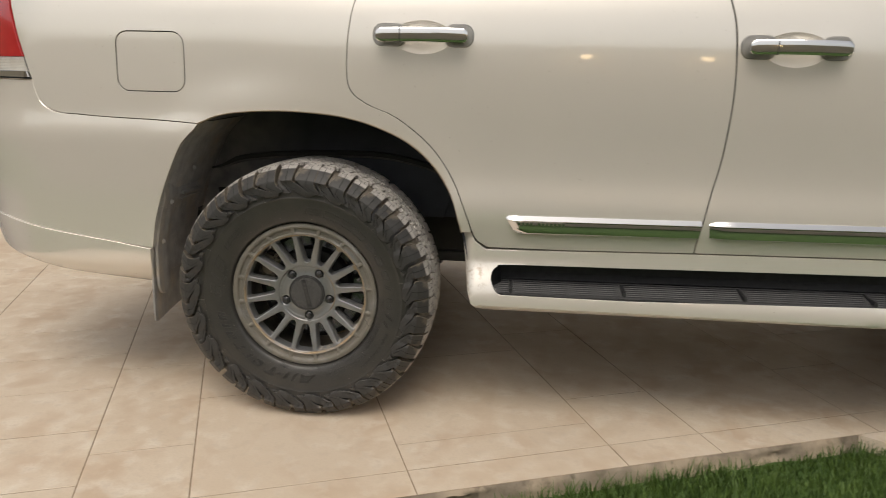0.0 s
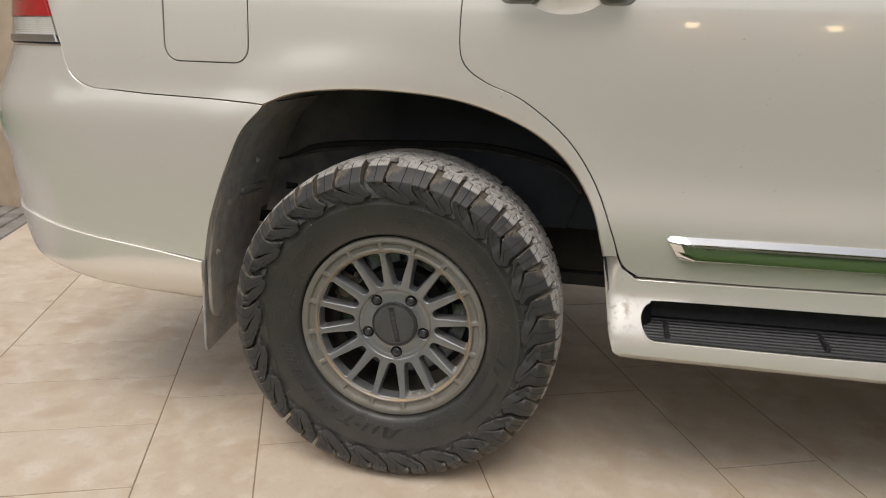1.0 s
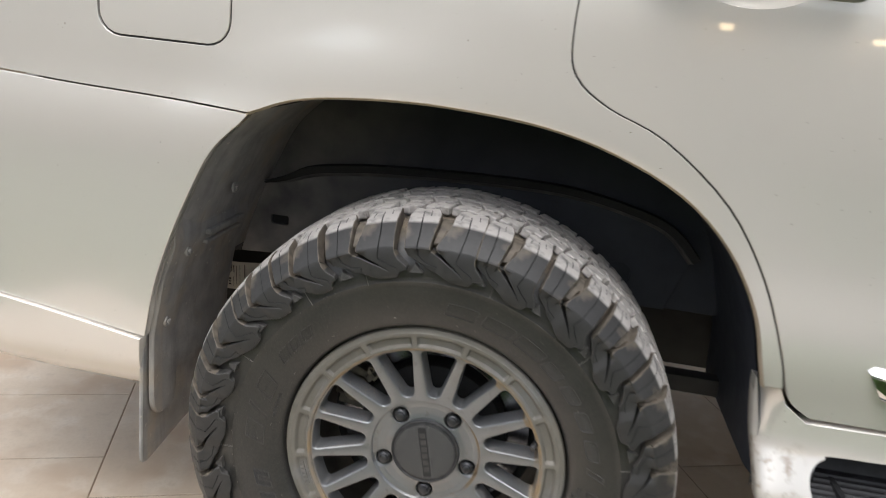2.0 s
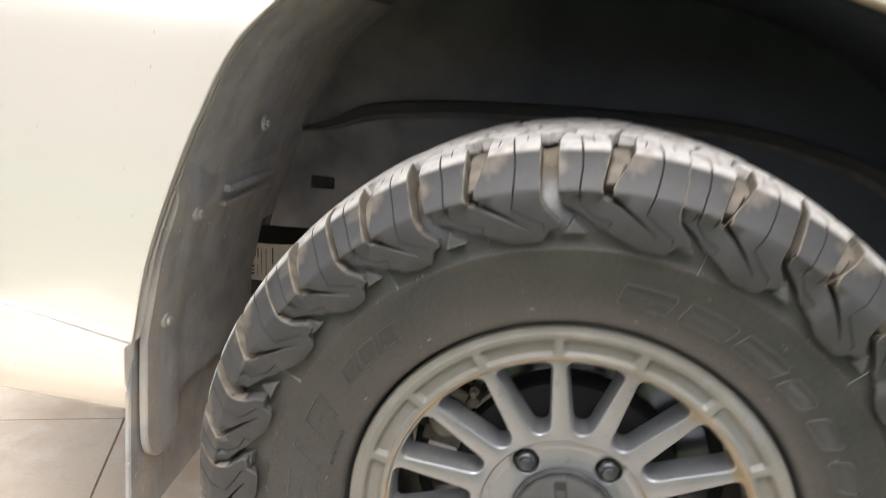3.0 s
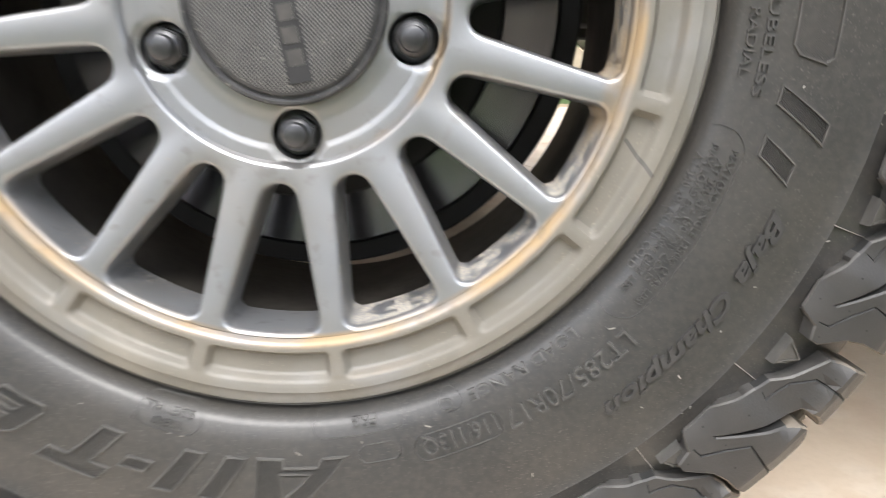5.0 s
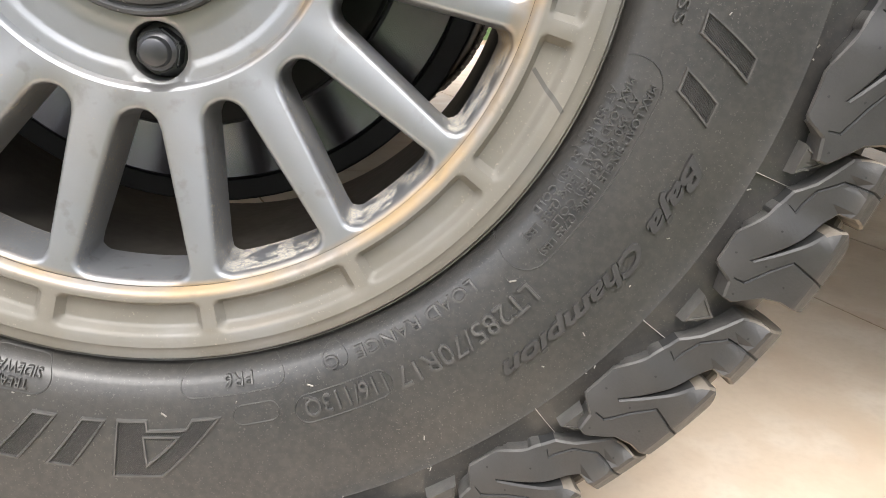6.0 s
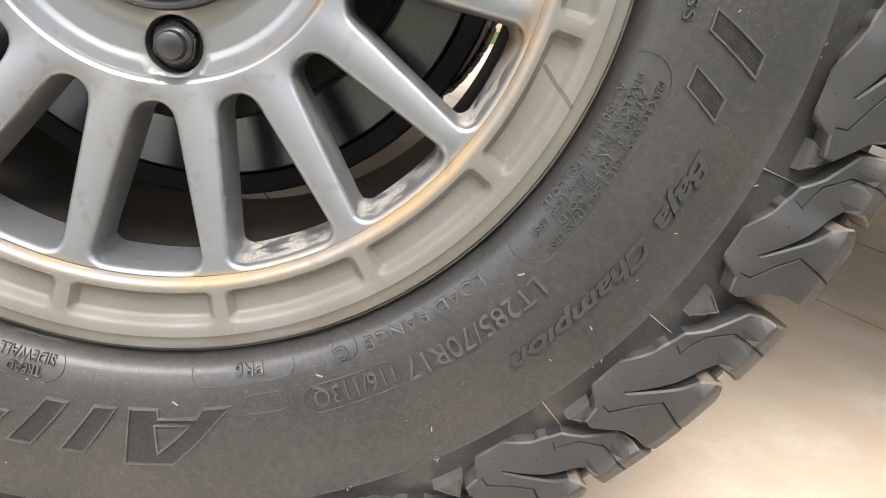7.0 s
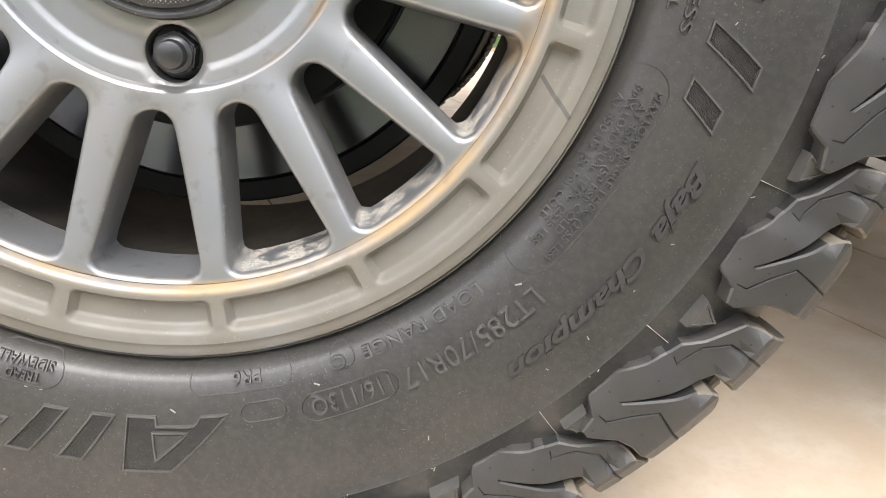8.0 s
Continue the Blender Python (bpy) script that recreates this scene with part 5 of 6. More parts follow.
def gap_mesh(length):
    """The low rib in the bottom of the gap between the two teeth."""
    k = length / 16.4
    vs, fs = [], []
    for line in ([(6.0, R(0.3840)), (7.2, R(0.3830)), (6.7, R(0.4020)), (5.3, R(0.4020))], [(4.7, R(0.3990)), (6.6, R(0.4030)), (6.6, Y(0.026)), (4.7, Y(0.026))]):
        v, f = plate([(a * ARC, s) for a, s in line], lambda a, b, i: on_lug(a / ARC * k, b, i + 0.0085), 0.006, depth=0.012, edge=0.0018)
        fs += [tuple(len(vs) + i for i in q) for q in f]
        vs += v
    return pydata("gap_rib", vs, fs, LUGWALL, tyre, smooth=32)


# crown blocks of one pitch, interlocked with narrow grooves
crown = []
for row, (y0, y1, ph) in enumerate(((0.057, 0.090, 0.05), (0.093, 0.123, 0.30), (0.126, 0.157, 0.12), (0.160, 0.193, 0.38), (0.197, 0.232, 0.2))):
    for q in range(3):
        p0 = ph + q / 3
        s0, s1 = s_of_y(y0), s_of_y(y1)
        sl = 0.07 if row % 2 else -0.07
        crown.append([(p0 + 0.013, s0), (p0 + 0.12, s0 + 0.006), (p0 + 0.17, s0 - 0.003), (p0 + 0.290, s0 + 0.002), (p0 + 0.290 + sl, s1 - 0.005), (p0 + 0.19 + sl, s1 - 0.001), (p0 + 0.14 + sl, s1 - 0.009), (p0 + 0.02 + sl, s1 - 0.002)])


def crown_mesh(length):
    vs, fs = [], []
    for c in crown:
        v, f = plate([(p * 0.1, s) for p, s in c], lambda a, b, i: on_lug(a * 10 * length, b, i), 0.012, depth=0.013, edge=0.0014)
        fs += [tuple(len(vs) + i for i in q) for q in f]
        vs += v
    return pydata("tread_segment", vs, fs, DUSTY, tyre, smooth=32)


# sidewall triangle between the lugs
def on_side(r, t, h):
    return (r * math.cos(radians(t)), sidewall(r) - h, r * math.sin(radians(t)))


def mark_mesh(length):
    k = length / 16.4
    vs, fs = [], []
    tri = [(0.3330, 9.3), (0.3325, 12.5), (0.3465, 11.2)]
    c = (sum(p[0] for p in tri) / 3, sum(p[1] for p in tri) / 3)
    for g, h in ((1.06, -0.001), (1.0, 0.0075), (0.92, 0.0088), (0.72, 0.0088), (0.68, 0.0080)):
        vs += [on_side(c[0] + (p[0] - c[0]) * g, (c[1] + (p[1] - c[1]) * g) * k, h) for p in tri]
    for j in range(4):
        fs += [(j * 3 + i, j * 3 + (i + 1) % 3, j * 3 + 3 + (i + 1) % 3, j * 3 + 3 + i) for i in range(3)]
    fs.append((12, 13, 14))
    for d in (10.1, 10.65, 11.0):
        b = len(vs)
        vs += [on_side(0.3362, (d - 0.08) * k, 0.0087), on_side(0.3362, (d + 0.08) * k, 0.0087), on_side(0.3398, (d + 0.22) * k, 0.0087), on_side(0.3398, (d + 0.06) * k, 0.0087)]
        fs.append((b, b + 1, b + 2, b + 3))
    # paler rubber stands for the light on the triangle's flanks
    return pydata("shoulder_mark", vs, fs, LITSCUFF, tyre, smooth=30)


# where each pitch begins; the pitches are of three lengths, mixed round the tyre
PITCH_AT = (103.0, 84.2, 69.3, 53.5, 39.0, 23.4, 5.0, -12.1, -26.3, -42.7, -56.0, -71.5, -87.0, -102.5, -118.0, -132.4, -150.6, -165.5, -182.7, -196.3, -212.5, -225.8, -239.3)
models = {}
for k, at in enumerate(PITCH_AT):
    span = (PITCH_AT[k - 1] if k else PITCH_AT[-1] + 360) - at
    length = min((13.5, 15.6, 17.6), key=lambda v: abs(v - span))
    turn = Matrix.Rotation(radians(-at), 4, "Y")
    if length not in models:
        models[length] = (lug_mesh(length), crown_mesh(length), mark_mesh(length), gap_mesh(length))
        row = models[length]
    else:
        row = [new(src.name.split(".")[0], src.data) for src in models[length]]
    swell = 1 - 0.010 * math.cos(radians(at + 8 + 35))  # the loaded tyre stands a little out of round
    for ob in row:
        ob.parent = tyre
        ob.matrix_basis = turn @ Matrix.Diagonal((swell, 1, swell, 1))


# raised letters and bars, running clockwise with their feet to the hub
def lay(points2, r0, t0, h):
    """Lays (along, up) metres on the sidewall, from angle t0, feet at radius r0."""
    return [on_side(r0 + b, t0 - math.degrees(a / (r0 + 0.012)), h) for a, b in points2]


def block_letter(outer, holes, r0, t0, size, wall=0.0011, high=0.0014, rib=0.00045):
    """A letter as a raised outline with a ribbed field inside."""
    vs, fs = [], []
    loops = [[(a * size, b * size) for a, b in outer]] + [[(a * size, b * size) for a, b in h] for h in holes]
    for n, lp in enumerate(loops):
        lp = resample(lp, 0.004)
        m = len(lp)
        area = sum(lp[j - 1][0] * lp[j][1] - lp[j][0] * lp[j - 1][1] for j in range(m))
        sign = (1 if area > 0 else -1) * (1 if n == 0 else -1)
        rings = [[], [], [], []]
        for i in range(m):
            p = np.array(lp[i])
            d1 = p - np.array(lp[i - 1])
            d2 = np.array(lp[(i + 1) % m]) - p
            n1 = np.array((-d1[1], d1[0])) / np.hypot(*d1) * sign
            n2 = np.array((-d2[1], d2[0])) / np.hypot(*d2) * sign
            mi = (n1 + n2) / max(0.45, 1 + float(n1 @ n2))
            for k, (w, hh) in enumerate(((-0.0002, -0.0006), (0.0002, high), (wall, high), (wall * 1.15, -0.0006))):
                rings[k].append((*(p + mi * w), hh))
        b = len(vs)
        for ring in rings:
            for a, c2, hh in ring:
                vs += lay([(a, c2)], r0, t0, hh)
        for k in range(3):
            fs += [(b + k * m + i, b + k * m + (i + 1) % m, b + (k + 1) * m + (i + 1) % m, b + (k + 1) * m + i) for i in range(m)]
    outline = (vs, fs)
    vs, fs = [], []
    x0, x1 = min(p[0] for p in loops[0]), max(p[0] for p in loops[0])
    z0, z1 = min(p[1] for p in loops[0]), max(p[1] for p in loops[0])
    pitch = 0.0011
    for k in range(int((x1 - x0 + (z1 - z0) * 0.8) / pitch)):
        start = None
        base = x0 - (z1 - z0) * 0.8 + k * pitch
        steps = 26
        for j in range(steps + 1):
            zz = z0 + (z1 - z0) * j / steps
            xx = base + (zz - z0) * 0.8
            ok = j < steps and inside(loops[0], xx, zz) and not any(inside(h, xx, zz) for h in loops[1:])
            if ok and start is None:
                start = (xx, zz)
            if not ok and start is not None:
                end = (xx, zz)
                if end[1] - start[1] > 0.002:
                    b = len(vs)
                    for (px, pz) in (start, ((start[0] + end[0]) / 2, (start[1] + end[1]) / 2), end):
                        vs += lay([(px - 0.0003, pz), (px, pz), (px + 0.0003, pz)], r0, t0, -0.0001)
                        vs[-2] = lay([(px, pz)], r0, t0, rib)[0]
                    for q in (0, 3):
                        fs += [(b + q, b + q + 1, b + q + 4, b + q + 3), (b + q + 1, b + q + 2, b + q + 5, b + q + 4)]
                start = None
    return outline, (vs, fs)


def slanted(pts, k=0.55):
    return [(a + k * b, b) for a, b in pts]


GLYPHS = {
    "A": ([(0, 0), (0.53, 0.0), (0.65, 0.16), (1.30, 0.16), (1.32, 0.0), (1.86, 0.0), (1.86, 1.0), (1.06, 1.0)], [[(1.36, 0.31), (0.81, 0.31), (1.30, 0.74)]]),
    "l": (slanted([(0, 0), (0.42, 0), (0.42, 0.86), (0, 0.86)]), []),
    "-": (slanted([(0, 0.36), (0.50, 0.36), (0.50, 0.62), (0, 0.62)]), []),
    "T": (slanted([(0.36, 0), (0.80, 0), (0.80, 0.70), (1.16, 0.70), (1.16, 1.0), (0, 1.0), (0, 0.70), (0.36, 0.70)]), []),
    "e": (slanted([(0.12, 0), (0.98, 0), (0.98, 0.22), (0.42, 0.22), (0.42, 0.31), (1.0, 0.31), (1.0, 0.68), (0.86, 0.80), (0.12, 0.80), (0, 0.68), (0, 0.12)]), [slanted([(0.42, 0.47), (0.62, 0.47), (0.62, 0.60), (0.42, 0.60)])]),
    "r": (slanted([(0, 0), (0.42, 0), (0.42, 0.55), (0.80, 0.55), (0.80, 0.80), (0, 0.80)]), []),
    "a": (slanted([(0.10, 0), (1.0, 0), (1.0, 0.68), (0.88, 0.80), (0.10, 0.80), (0.10, 0.60), (0.58, 0.60), (0.58, 0.48), (0.10, 0.48), (0, 0.38), (0, 0.10)]), [slanted([(0.40, 0.18), (0.60, 0.18), (0.60, 0.30), (0.40, 0.30)])]),
    "i": (slanted([(0, 0), (0.42, 0), (0.42, 0.80), (0, 0.80)]), []),
    "n": (slanted([(0, 0), (0.40, 0), (0.40, 0.56), (0.62, 0.56), (0.62, 0), (1.02, 0), (1.02, 0.68), (0.90, 0.80), (0, 0.80)]), []),
    "bar": (slanted([(0, 0), (1.15, 0), (1.15, 1.0), (0, 1.0)]), []),
    "thin": (slanted([(0, 0), (0.42, 0), (0.42, 1.0), (0, 1.0)]), []),
    "wide": (slanted([(0.12, 0), (1.78, 0), (1.90, 0.10), (1.90, 0.76), (1.74, 0.90), (0, 0.90), (0, 0.12)], 0.25), []),
    "half": (slanted([(0.14, 0), (1.20, 0), (1.36, 0.14), (1.36, 0.66), (1.20, 0.80), (0.12, 0.80), (0, 0.66), (0, 0.14)], 0.25), []),
    "short": (slanted([(0, 0), (0.44, 0), (0.44, 0.70), (0, 0.70)]), []),
    "tall": (slanted([(0, 0), (0.30, 0), (0.30, 1.15), (0, 1.15)], 0.7), []),
}
SIZE = 0.0305
for letter, t0, r0, size in (("A", -81.0, 0.2600, SIZE), ("l", -90.9, 0.2605, SIZE), ("l", -96.3, 0.2605, SIZE), ("-", -101.0, 0.2605, SIZE), ("T", -104.5, 0.2605, SIZE), ("e", -116.2, 0.2640, SIZE),
                             ("r", -125.2, 0.2640, SIZE), ("r", -133.2, 0.2640, SIZE), ("a", -141.5, 0.2640, SIZE), ("i", -150.8, 0.2640, SIZE), ("n", -156.0, 0.2640, SIZE)):
    o, h = GLYPHS[letter]
    line, field = block_letter(o, h, r0, t0 - (3.2 if letter != "A" else 0), size)
    pydata("raised_letter", *line, LITSCUFF, tyre, smooth=0)
    tagged(pydata("letter_ribs", *field, DUSTY, tyre, smooth=0), kind="stuff")
# plain slanted bars where the maker's marks stand
for kind, t0, size, r0 in (("wide", 87.6, 0.026, 0.267), ("wide", 75.4, 0.026, 0.267), ("wide", 63.8, 0.026, 0.267), ("half", 52.2, 0.026, 0.267), ("half", 42.4, 0.026, 0.267), ("half", 32.4, 0.026, 0.267), ("half", 22.0, 0.026, 0.267),
                           ("thin", 11.6, 0.026, 0.267), ("half", 3.0, 0.026, 0.267), ("thin", -7.5, 0.028, 0.2665), ("short", -13.2, 0.028, 0.2665),
                           ("bar", -177.0, SIZE, 0.266), ("tall", 173.0, SIZE, 0.264), ("bar", 165.0, SIZE, 0.266), ("bar", 149.4, 0.019, 0.274), ("bar", 143.8, 0.019, 0.274), ("bar", 138.4, 0.019, 0.274)):
    line, field = block_letter(*GLYPHS[kind], r0, t0, size, rib=0.00045 if -20 < t0 < 0 else 0.00015)
    pydata("raised_bar", *line, LITSCUFF, tyre, smooth=0)
    tagged(pydata("bar_ribs", *field, DUSTY, tyre, smooth=0), kind="stuff")


def words(string, r0, t0, t1, height, high=0.0019, slant=0.0, bold=0.0, material=MARKS):
    """Raised words in the built-in font, from angle t0 clockwise to t1."""
    cu = bpy.data.curves.new("words", "FONT")
    cu.body, cu.size, cu.shear, cu.offset, cu.resolution_u = string, 1.0, slant, bold, 3
    ob = bpy.data.objects.new("words", cu)
    scene.collection.objects.link(ob)
    me = ob.evaluated_get(bpy.context.evaluated_depsgraph_get()).to_mesh()
    pts = [(p.co.x, p.co.y) for p in me.vertices]
    polys = [tuple(p.vertices) for p in me.polygons]
    ob.evaluated_get(bpy.context.evaluated_depsgraph_get()).to_mesh_clear()
    bpy.data.objects.remove(ob)
    xs = [p[0] for p in pts]
    x0, x1 = min(xs), max(xs)
    rm = r0 + height * 0.5
    count = {}
    for q in polys:
        for i in range(len(q)):
            e = (q[i], q[(i + 1) % len(q)])
            key = (min(e), max(e))
            count.setdefault(key, []).append(e)
    put = lambda p, h: on_side(r0 + p[1] / 0.72 * height, t0 + (t1 - t0) * (p[0] - x0) / (x1 - x0), h)
    vs = [put(p, high) for p in pts]
    n = len(vs)
    vs += [put(p, -0.0004) for p in pts]
    fs = list(polys)
    for es in count.values():
        if len(es) == 1:
            a, b = es[0]
            fs.append((b, a, a + n, b + n))
    return pydata("raised_text", vs, fs, material, tyre, smooth=0)


words("Baja", 0.2862, -20.6, -29.0, 0.0092, 0.0020, 0.35, 0.03, DUSTY)
words("Champion", 0.2862, -30.6, -49.6, 0.0092, 0.0020, 0.35, 0.03, DUSTY)
words("LT285/70R17", 0.2610, -41.4, -60.0, 0.0112)
words("116/113Q", 0.2595, -61.3, -71.2, 0.0100)
words("LOAD RANGE", 0.2425, -46.2, -63.2, 0.0068)
words("C", 0.2425, -65.6, -67.2, 0.0066)
words("PR6", 0.2400, -76.6, -80.2, 0.0062)
for k, s in enumerate(("MAX LOAD SINGLE 1250kg (2755 LBS)", "AT 350 kPa (50 PSI) COLD", "MAX LOAD DUAL 1150kg (2535 LBS)", "AT 350 kPa (50 PSI) COLD")):
    words(s, 0.2548 - 0.0050 * k, -16.0 - (1.6 if k % 2 else 0), -38.0 + (3.0 if k % 2 else 0), 0.0038, 0.0016)
words("TUBELESS", 0.2535, 3.5, -9.5, 0.0052)
words("RADIAL", 0.2455, 0.5, -7.5, 0.0048)
words("TREAD", 0.2470, -103.4, -107.4, 0.0046)
words("SIDEWALL", 0.2405, -102.2, -109.0, 0.0046)
words("TRACTION", 0.2530, 171.0, 161.0, 0.0050)


def oval(r0, r1, t0, t1, label=""):
    """A raised stadium-shaped line round small print."""
    rm, hr = (r0 + r1) / 2, (r1 - r0) / 2
    da = math.degrees(hr / rm)
    pts = []
    n = 40
    for i in range(n):
        pts.append((r1, t0 - da + (t1 + da - (t0 - da)) * i / n))
    pts += [(rm + hr * math.cos(a), t1 + da - da * math.sin(a)) for a in np.linspace(0, math.pi, 12)]
    for i in range(n):
        pts.append((r0, t1 + da + (t0 - da - (t1 + da)) * i / n))
    pts += [(rm - hr * math.cos(a), t0 - da + da * math.sin(a)) for a in np.linspace(0, math.pi, 12)]
    vs, fs = [], []
    m = len(pts)
    for r, t in pts:
        d = math.hypot((r - rm) / hr, 0) + 0.0
        s = (r - rm) / hr
        tt = math.copysign(1, t - (t0 + t1) / 2)
        vs += [on_side(r - 0.0005 * s, t, -0.0003), on_side(r, t, 0.0007), on_side(r + 0.0005 * s, t + 0.06 * tt * (1 - abs(s)), -0.0003)]
    for i in range(m):
        j = (i + 1) % m
        fs += [(i * 3, i * 3 + 1, j * 3 + 1, j * 3), (i * 3 + 1, i * 3 + 2, j * 3 + 2, j * 3 + 1)]
    pydata("raised_line", vs, fs, MARKS, tyre, smooth=0)


oval(0.2335, 0.2610, -13.6, -41.4)
oval(0.2575, 0.2720, -60.6, -72.4)
oval(0.2370, 0.2500, -72.6, -85.6)
oval(0.2560, 0.2660, -74.2, -79.6)
oval(0.2385, 0.2502, -64.3, -67.5)
oval(0.2375, 0.2535, -101.0, -109.8)

# radial mould ridges that end in a small rubber hair
HAIRS = random.Random(11)
vs, fs = [], []
for t, r1 in ((-42.8, 0.256), (-70.3, 0.2525), (-88.0, 0.2565), (-110, 0.252), (-133, 0.256), (-152, 0.255), (174, 0.2565), (150, 0.252), (128, 0.256), (104, 0.2565), (82, 0.253), (60, 0.256), (36, 0.252), (14, 0.256), (-24.5, 0.2445)):
    w = 0.13
    vs, fs, b = [], [], 0
    vs += [on_side(0.2385, t - w, -0.0002), on_side(0.2385, t, 0.0014), on_side(0.2385, t + w, -0.0002), on_side(r1, t - w, -0.0002), on_side(r1, t, 0.0014), on_side(r1, t + w, -0.0002)]
    fs += [(b, b + 1, b + 4, b + 3), (b + 1, b + 2, b + 5, b + 4)]
    pydata("mould_ridge", vs, fs, LITSCUFF, tyre, smooth=0)
for at in PITCH_AT[::2] + (-42.7,):
    t, w = at + 6.6, 0.07
    vs = [on_side(r, t + d, h) for r in (0.3175, 0.3420) for d, h in ((-w, -0.0002), (0.0, 0.0016), (w, -0.0002))]
    pydata("mould_ridge", vs, [(0, 1, 4, 3), (1, 2, 5, 4)], HAIRM, tyre, smooth=0)
vs, fs = [], []


def hair(r, t, length, lean, thick=0.00035):
    p = Vector(on_side(r, t, 0.0002))
    d = Vector((math.cos(lean), -0.5, math.sin(lean))).normalized()
    e = d.orthogonal().normalized() * thick
    g = d.cross(e)
    b = len(vs)
    for q in (p, p + d * length):
        for i in range(4):
            a = math.pi / 2 * i
            vs.append(tuple(q + e * math.cos(a) + g * math.sin(a)))
    fs.extend([(b + i, b + (i + 1) % 4, b + 4 + (i + 1) % 4, b + 4 + i) for i in range(4)] + [(b + 4, b + 5, b + 6, b + 7)])


for t, r1 in ((-42.8, 0.256), (-70.3, 0.2525), (-88.0, 0.2565), (174, 0.2565), (150, 0.252), (128, 0.256), (104, 0.2565), (82, 0.253), (-133, 0.256)):
    hair(r1, t, 0.004, radians(t + 70), 0.0005)
for _ in range(70):
    hair(HAIRS.choice((0.2545, 0.277, 0.300, 0.3185, 0.3185, 0.3185)), HAIRS.uniform(-180, 180), HAIRS.uniform(0.0008, 0.0024), HAIRS.uniform(0, 6.28))
tagged(pydata("rubber_hair", vs, fs, HAIRM, tyre, "pale rubber moulding hairs", smooth=0), kind="stuff")

# ---- nuts, centre cap, valve, brake ----
def nut_mesh():
    bm = bmesh.new()
    bmesh.ops.create_cone(bm, cap_ends=True, segments=6, radius1=0.0122, radius2=0.0122, depth=0.016, matrix=pose(0, 0.0430, 0, 90))
    bmesh.ops.bevel(bm, geom=bm.edges[:], offset=0.0012, segments=2, affect="EDGES")
    v, f = lathe([(0.0145, 0.050), (0.0140, 0.0465), (0.0120, 0.0455), (0.0, 0.0455)], 24)
    b = [bm.verts.new(p) for p in v]
    for q in f:
        try:
            bm.faces.new([b[i] for i in q])
        except ValueError:
            pass
    v, f = lathe([(0.0102, 0.0362), (0.0097, 0.0342), (0.0084, 0.0330), (0.0077, 0.0326), (0.0074, 0.0296), (0.0068, 0.0278), (0.0055, 0.0270), (0.0, 0.0268)], 32)
    b = [bm.verts.new(p) for p in v]
    for q in f:
        try:
            bm.faces.new([b[i] for i in q])
        except ValueError:
            pass
    bmesh.ops.remove_doubles(bm, verts=bm.verts, dist=0.00005)
    bmesh.ops.recalc_face_normals(bm, faces=bm.faces)
    return bm


nut = part("lug_nut", nut_mesh(), DARKMETAL, rim, "black domed wheel nut", smooth=30)
for k, t in enumerate(NUTS):
    ob = nut if k == 0 else new("lug_nut", nut.data)
    ob.parent = rim
    ob.location = (0.075 * math.cos(radians(t)), 0.0, 0.075 * math.sin(radians(t)))
    ob.rotation_euler = (0, radians(17 * k), 0)
    if k:
        ob["label"] = "black domed wheel nut"

v, f = lathe([(0.0582, 0.045), (0.0580, 0.0300), (0.0572, 0.0282), (0.0556, 0.0280), (0.0548, 0.0288), (0.0542, 0.0305), (0.0530, 0.0305), (0.0522, 0.0290), (0.0505, 0.0284), (0.040, 0.0279), (0.020, 0.0276), (0.0, 0.0275)], 96)
cap = pydata("centre_cap", v, f, CAPMAT, rim, "matt black textured centre cap", smooth=30)
# a plain band across the cap, with raised bars where the maker's mark stands
bm = bmesh.new()
box(bm, (-0.0068, 0.0272, -0.046), (0.0068, 0.0284, 0.046), 0.0004, 1)
strip = part("cap_band", bm, PLASTIC, rim, "plain dark band across the cap", smooth=0)
strip.rotation_euler = (0, radians(-12), 0)
vs, fs = [], []
for (a0, a1, b0, b1) in [(-0.0045, 0.0045, -0.036 + 0.0125 * k, -0.036 + 0.0125 * k + 0.0090) for k in range(6)]:
    b = len(vs)
    for y in (0.0275, 0.0266):
        vs += [(a0, y, b0), (a1, y, b0), (a1, y, b1), (a0, y, b1)]
    fs += [(b + 4, b + 5, b + 6, b + 7)] + [(b + i, b + (i + 1) % 4, b + 4 + (i + 1) % 4, b + 4 + i) for i in range(4)]
bars = pydata("raised_mark", vs, fs, MARKS, rim, "plain raised bars on the cap", smooth=0)
bars.rotation_euler = (0, radians(-12), 0)
# small plain bars cast into one field of the ring
vs, fs = [], []
for k in range(6):
    t = -166.4 + 2.1 * k
    for r0, r1 in ((0.2085, 0.2175),):
        b = len(vs)
        for y in (0.009, 0.0062):
            vs += [(r * math.cos(radians(a)), y, r * math.sin(radians(a))) for r, a in ((r0, t - 0.75), (r1, t - 0.75), (r1, t + 0.75), (r0, t + 0.75))]
        fs += [(b + 4, b + 5, b + 6, b + 7)] + [(b + i, b + (i + 1) % 4, b + 4 + (i + 1) % 4, b + 4 + i) for i in range(4)]
pydata("cast_mark", vs, fs, ALLOY, rim, "plain cast bars in the ring", smooth=0)

v, f = lathe([(0.0075, 0.030), (0.0072, 0.012), (0.0062, 0.010), (0.0045, 0.0095), (0.0042, -0.004), (0.0050, -0.0045), (0.0050, -0.012), (0.0042, -0.0135), (0.0, -0.0135)], 20)
valve = pydata("valve_stem", v, f, DARKMETAL, rim, "black valve stem with a worn metal cap")
valve.location = (0.1895 * math.cos(radians(19.3)), 0.012, 0.1895 * math.sin(radians(19.3)))
valve.rotation_euler = (radians(12), 0, radians(-20))

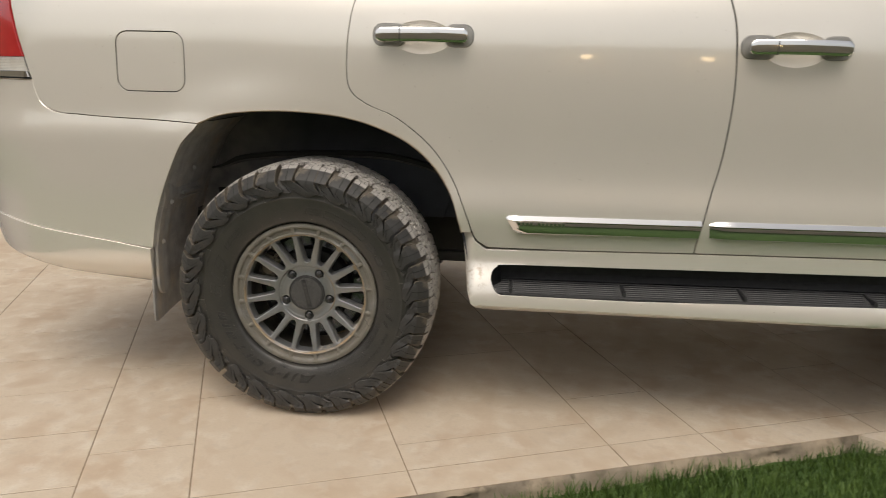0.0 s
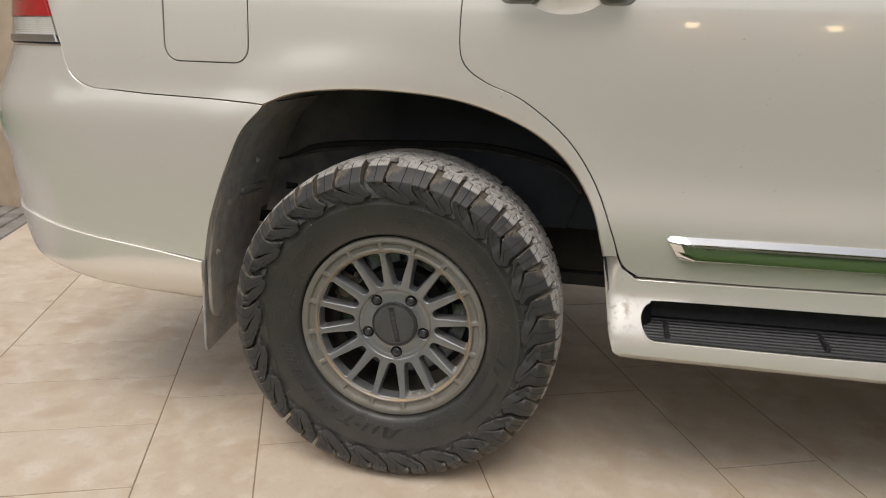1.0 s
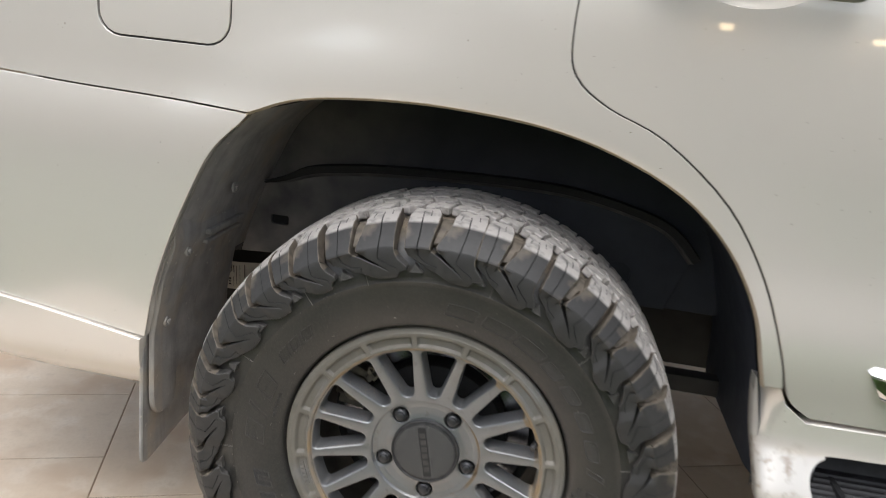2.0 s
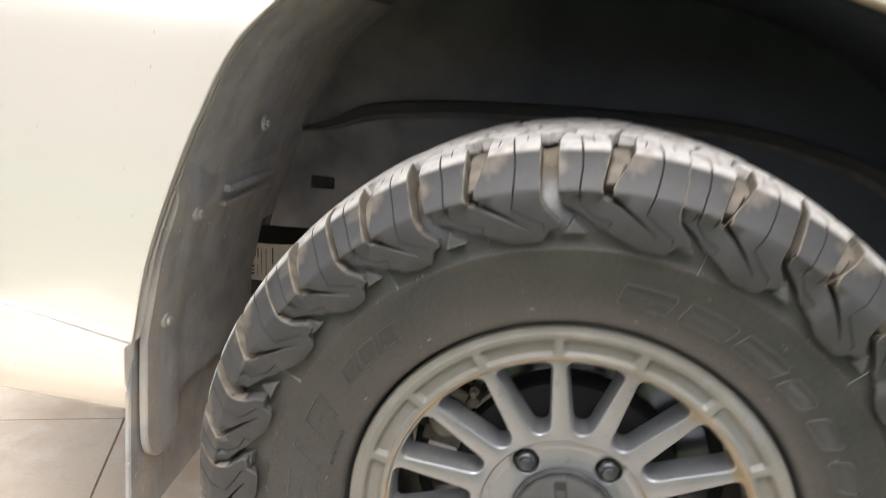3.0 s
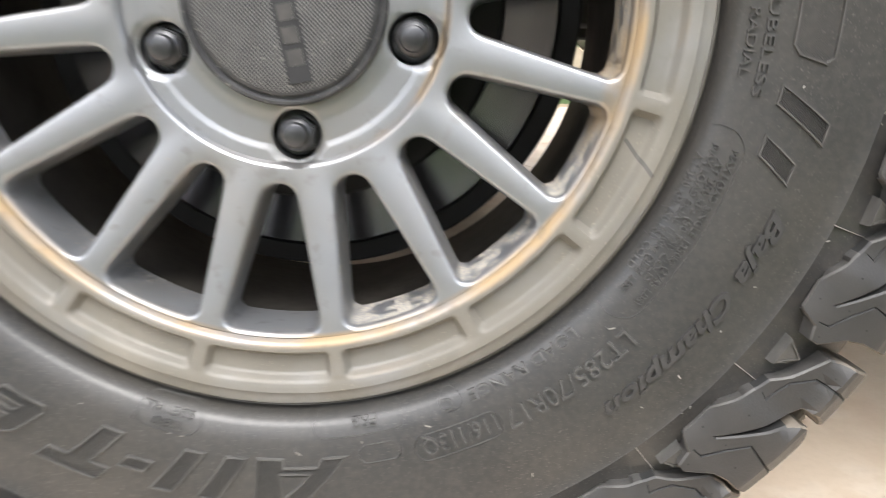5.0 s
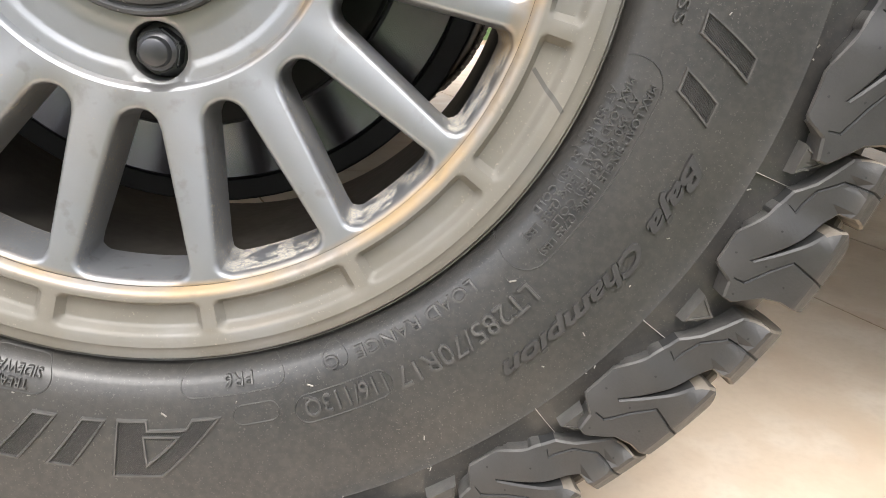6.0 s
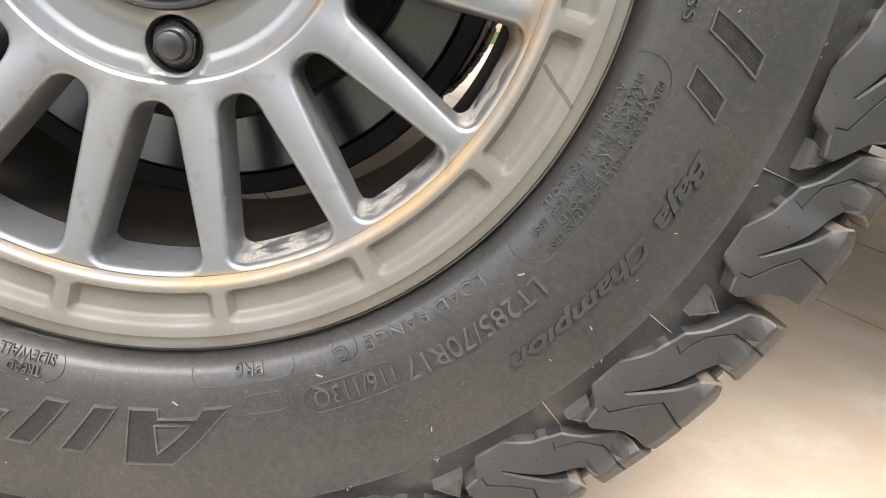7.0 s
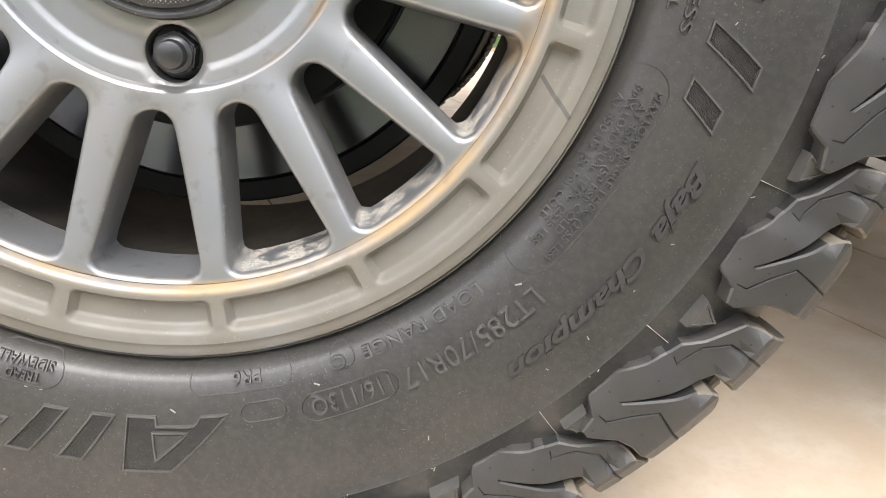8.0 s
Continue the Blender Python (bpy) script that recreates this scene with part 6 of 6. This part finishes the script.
def bar(bm, x0, z0, x1, z1, width, y0, y1, bevel=0.0025):
    """A bevelled bar in the wheel's plane, from one point to another."""
    b2 = bmesh.new()
    length = math.hypot(x1 - x0, z1 - z0)
    box(b2, (-length / 2, y0, -width / 2), (length / 2, y1, width / 2), bevel, 2)
    turn = Matrix.Rotation(-math.atan2(z1 - z0, x1 - x0), 4, "Y")
    bmesh.ops.transform(b2, matrix=Matrix.Translation(((x0 + x1) / 2, 0, (z0 + z1) / 2)) @ turn, verts=b2.verts)
    tmp = bpy.data.meshes.new("tmp")
    b2.to_mesh(tmp)
    b2.free()
    bm.from_mesh(tmp)
    bpy.data.meshes.remove(tmp)


# brake caliper: a cast body over the disc, its bracket, piston cover, pad spring and bleed screw
bm = bmesh.new()
bar(bm, -0.172, 0.040, -0.124, 0.032, 0.020, 0.094, 0.170)
bar(bm, -0.172, 0.036, -0.150, 0.100, 0.026, 0.108, 0.170)
bar(bm, -0.150, 0.100, -0.112, 0.132, 0.026, 0.110, 0.170)
bar(bm, -0.140, 0.062, -0.116, 0.098, 0.024, 0.118, 0.160)
cal = part("brake_caliper", bm, IRON, car, "dusty cast-iron brake caliper")
cal.location = AXLE
bm = bmesh.new()
bar(bm, -0.151, 0.1050, -0.124, 0.0935, 0.0125, 0.086, 0.112)
bar(bm, -0.121, 0.0945, -0.1125, 0.0865, 0.0150, 0.084, 0.112)
part("bracket", bm, IRON, cal, "grey iron bracket of the caliper")
bm = bmesh.new()
bar(bm, -0.136, 0.139, -0.102, 0.1185, 0.0085, 0.090, 0.118)
bar(bm, -0.131, 0.1265, -0.108, 0.1120, 0.0050, 0.094, 0.118, 0.0012)
part("pad_plate", bm, IRON, cal, "worn edges of the brake pads")
bm = bmesh.new()
for k in range(7):
    a, b = radians(131 + 2.1 * k), radians(133.1 + 2.1 * k)
    bar(bm, 0.1385 * math.cos(a), 0.1385 * math.sin(a), 0.1380 * math.cos(b), 0.1380 * math.sin(b), 0.0045, 0.098, 0.116, 0.0008)
part("pad_spring", bm, CALIPER, cal, "pale metal spring beside the pads")
v, f = lathe([(0.0225, 0.110), (0.0225, 0.097), (0.0215, 0.0955), (0.0185, 0.0955), (0.0182, 0.0900), (0.0170, 0.0872), (0.0140, 0.0858), (0.0, 0.0852)], 32)
p = pydata("piston_cover", v, f, CALIPER, cal, "tan worn piston cover")
p.location = (-0.146, 0, 0.057)
bm = bmesh.new()
bmesh.ops.create_cone(bm, cap_ends=True, segments=6, radius1=0.0062, radius2=0.0062, depth=0.016, matrix=pose(0, 0.092, 0, 90))
bmesh.ops.create_cone(bm, cap_ends=True, segments=16, radius1=0.0030, radius2=0.0038, depth=0.012, matrix=pose(0, 0.080, 0, 90))
p = part("bleed_screw", bm, CALIPER, cal, "brass-coloured bleed screw")
p.location = (-0.1165, 0, 0.1050)
bm = bmesh.new()
hose = curve([(-0.150, 0.112), (-0.139, 0.118), (-0.128, 0.1165), (-0.121, 0.110)], 5)
for (x0, z0), (x1, z1) in zip(hose, hose[1:]):
    bar(bm, x0, z0, x1, z1, 0.0062, 0.093, 0.099, 0.0022)
part("brake_hose", bm, SEAM, cal, "black brake hose")

# the same wheel at the other three corners
for x, y, turn in ((2.85, 0.0, 0), (0.0, 1.90, 180), (2.85, 1.90, 180)):
    for src in (rim, tyre):
        base = Matrix.Translation((x, y, 0.405)) @ Matrix.Rotation(radians(turn), 4, "Z")
        ob = new(src.name.split(".")[0], src.data)
        ob.parent = car
        ob.matrix_basis = base
        if src is tyre:
            for k, at in enumerate(PITCH_AT):
                for src2 in models[15.6][:2]:
                    o2 = new(src2.name.split(".")[0], src2.data)
                    o2.parent = ob
                    o2.matrix_basis = Matrix.Rotation(radians(-at), 4, "Y")

# ---- surroundings ----
bm = bmesh.new()
box(bm, (-14, -4.95, -0.1), (0.15, -4.65, 1.71))
box(bm, (0.15, -4.95, -0.1), (14, -4.65, 1.87))
tagged(finish("wall_garden", bm, WALLM, smooth=0), "stepped sand-coloured garden wall behind the lawn", "wall", kind="structure")
bm = bmesh.new()
box(bm, (-3.38, 2.44, -0.02), (-2.90, 2.92, 4.0), 0.012)
tagged(finish("pillar", bm, PILLARM), "square beige stone pillar on the paving", "pillar", kind="structure")

bm = bmesh.new()
box(bm, (-16.0, 9.0, -0.1), (14.0, 9.3, 3.4))
tagged(finish("wall_house", bm, PILLARM, smooth=0), "beige rendered house wall behind the drive", "wall", kind="structure")
bm = bmesh.new()
box(bm, (-10.3, -4.65, -0.1), (-10.0, 9.0, 2.6))
tagged(finish("wall_side", bm, WALLM, smooth=0), "sand-coloured boundary wall", "wall", kind="structure")


def wall_lamp(x):
    lamp = thing("wall_lamp", "lit warm lamp with a dark bracket on the garden wall", "lamp", group="lamps along the garden wall", at=(x, -4.65, 1.55))
    bm = bmesh.new()
    box(bm, (-0.05, 0.0, -0.09), (0.05, 0.02, 0.09), 0.006)
    box(bm, (-0.06, 0.02, 0.06), (0.06, 0.13, 0.075), 0.004)
    part("bracket", bm, SEAM, lamp)
    bm = bmesh.new()
    box(bm, (-0.045, 0.03, -0.02), (0.045, 0.11, 0.06), 0.012)
    part("shade", bm, LAMPGLOW, lamp, "glowing warm white glass")
    return lamp


wall_lamp(1.22)
wall_lamp(2.27)
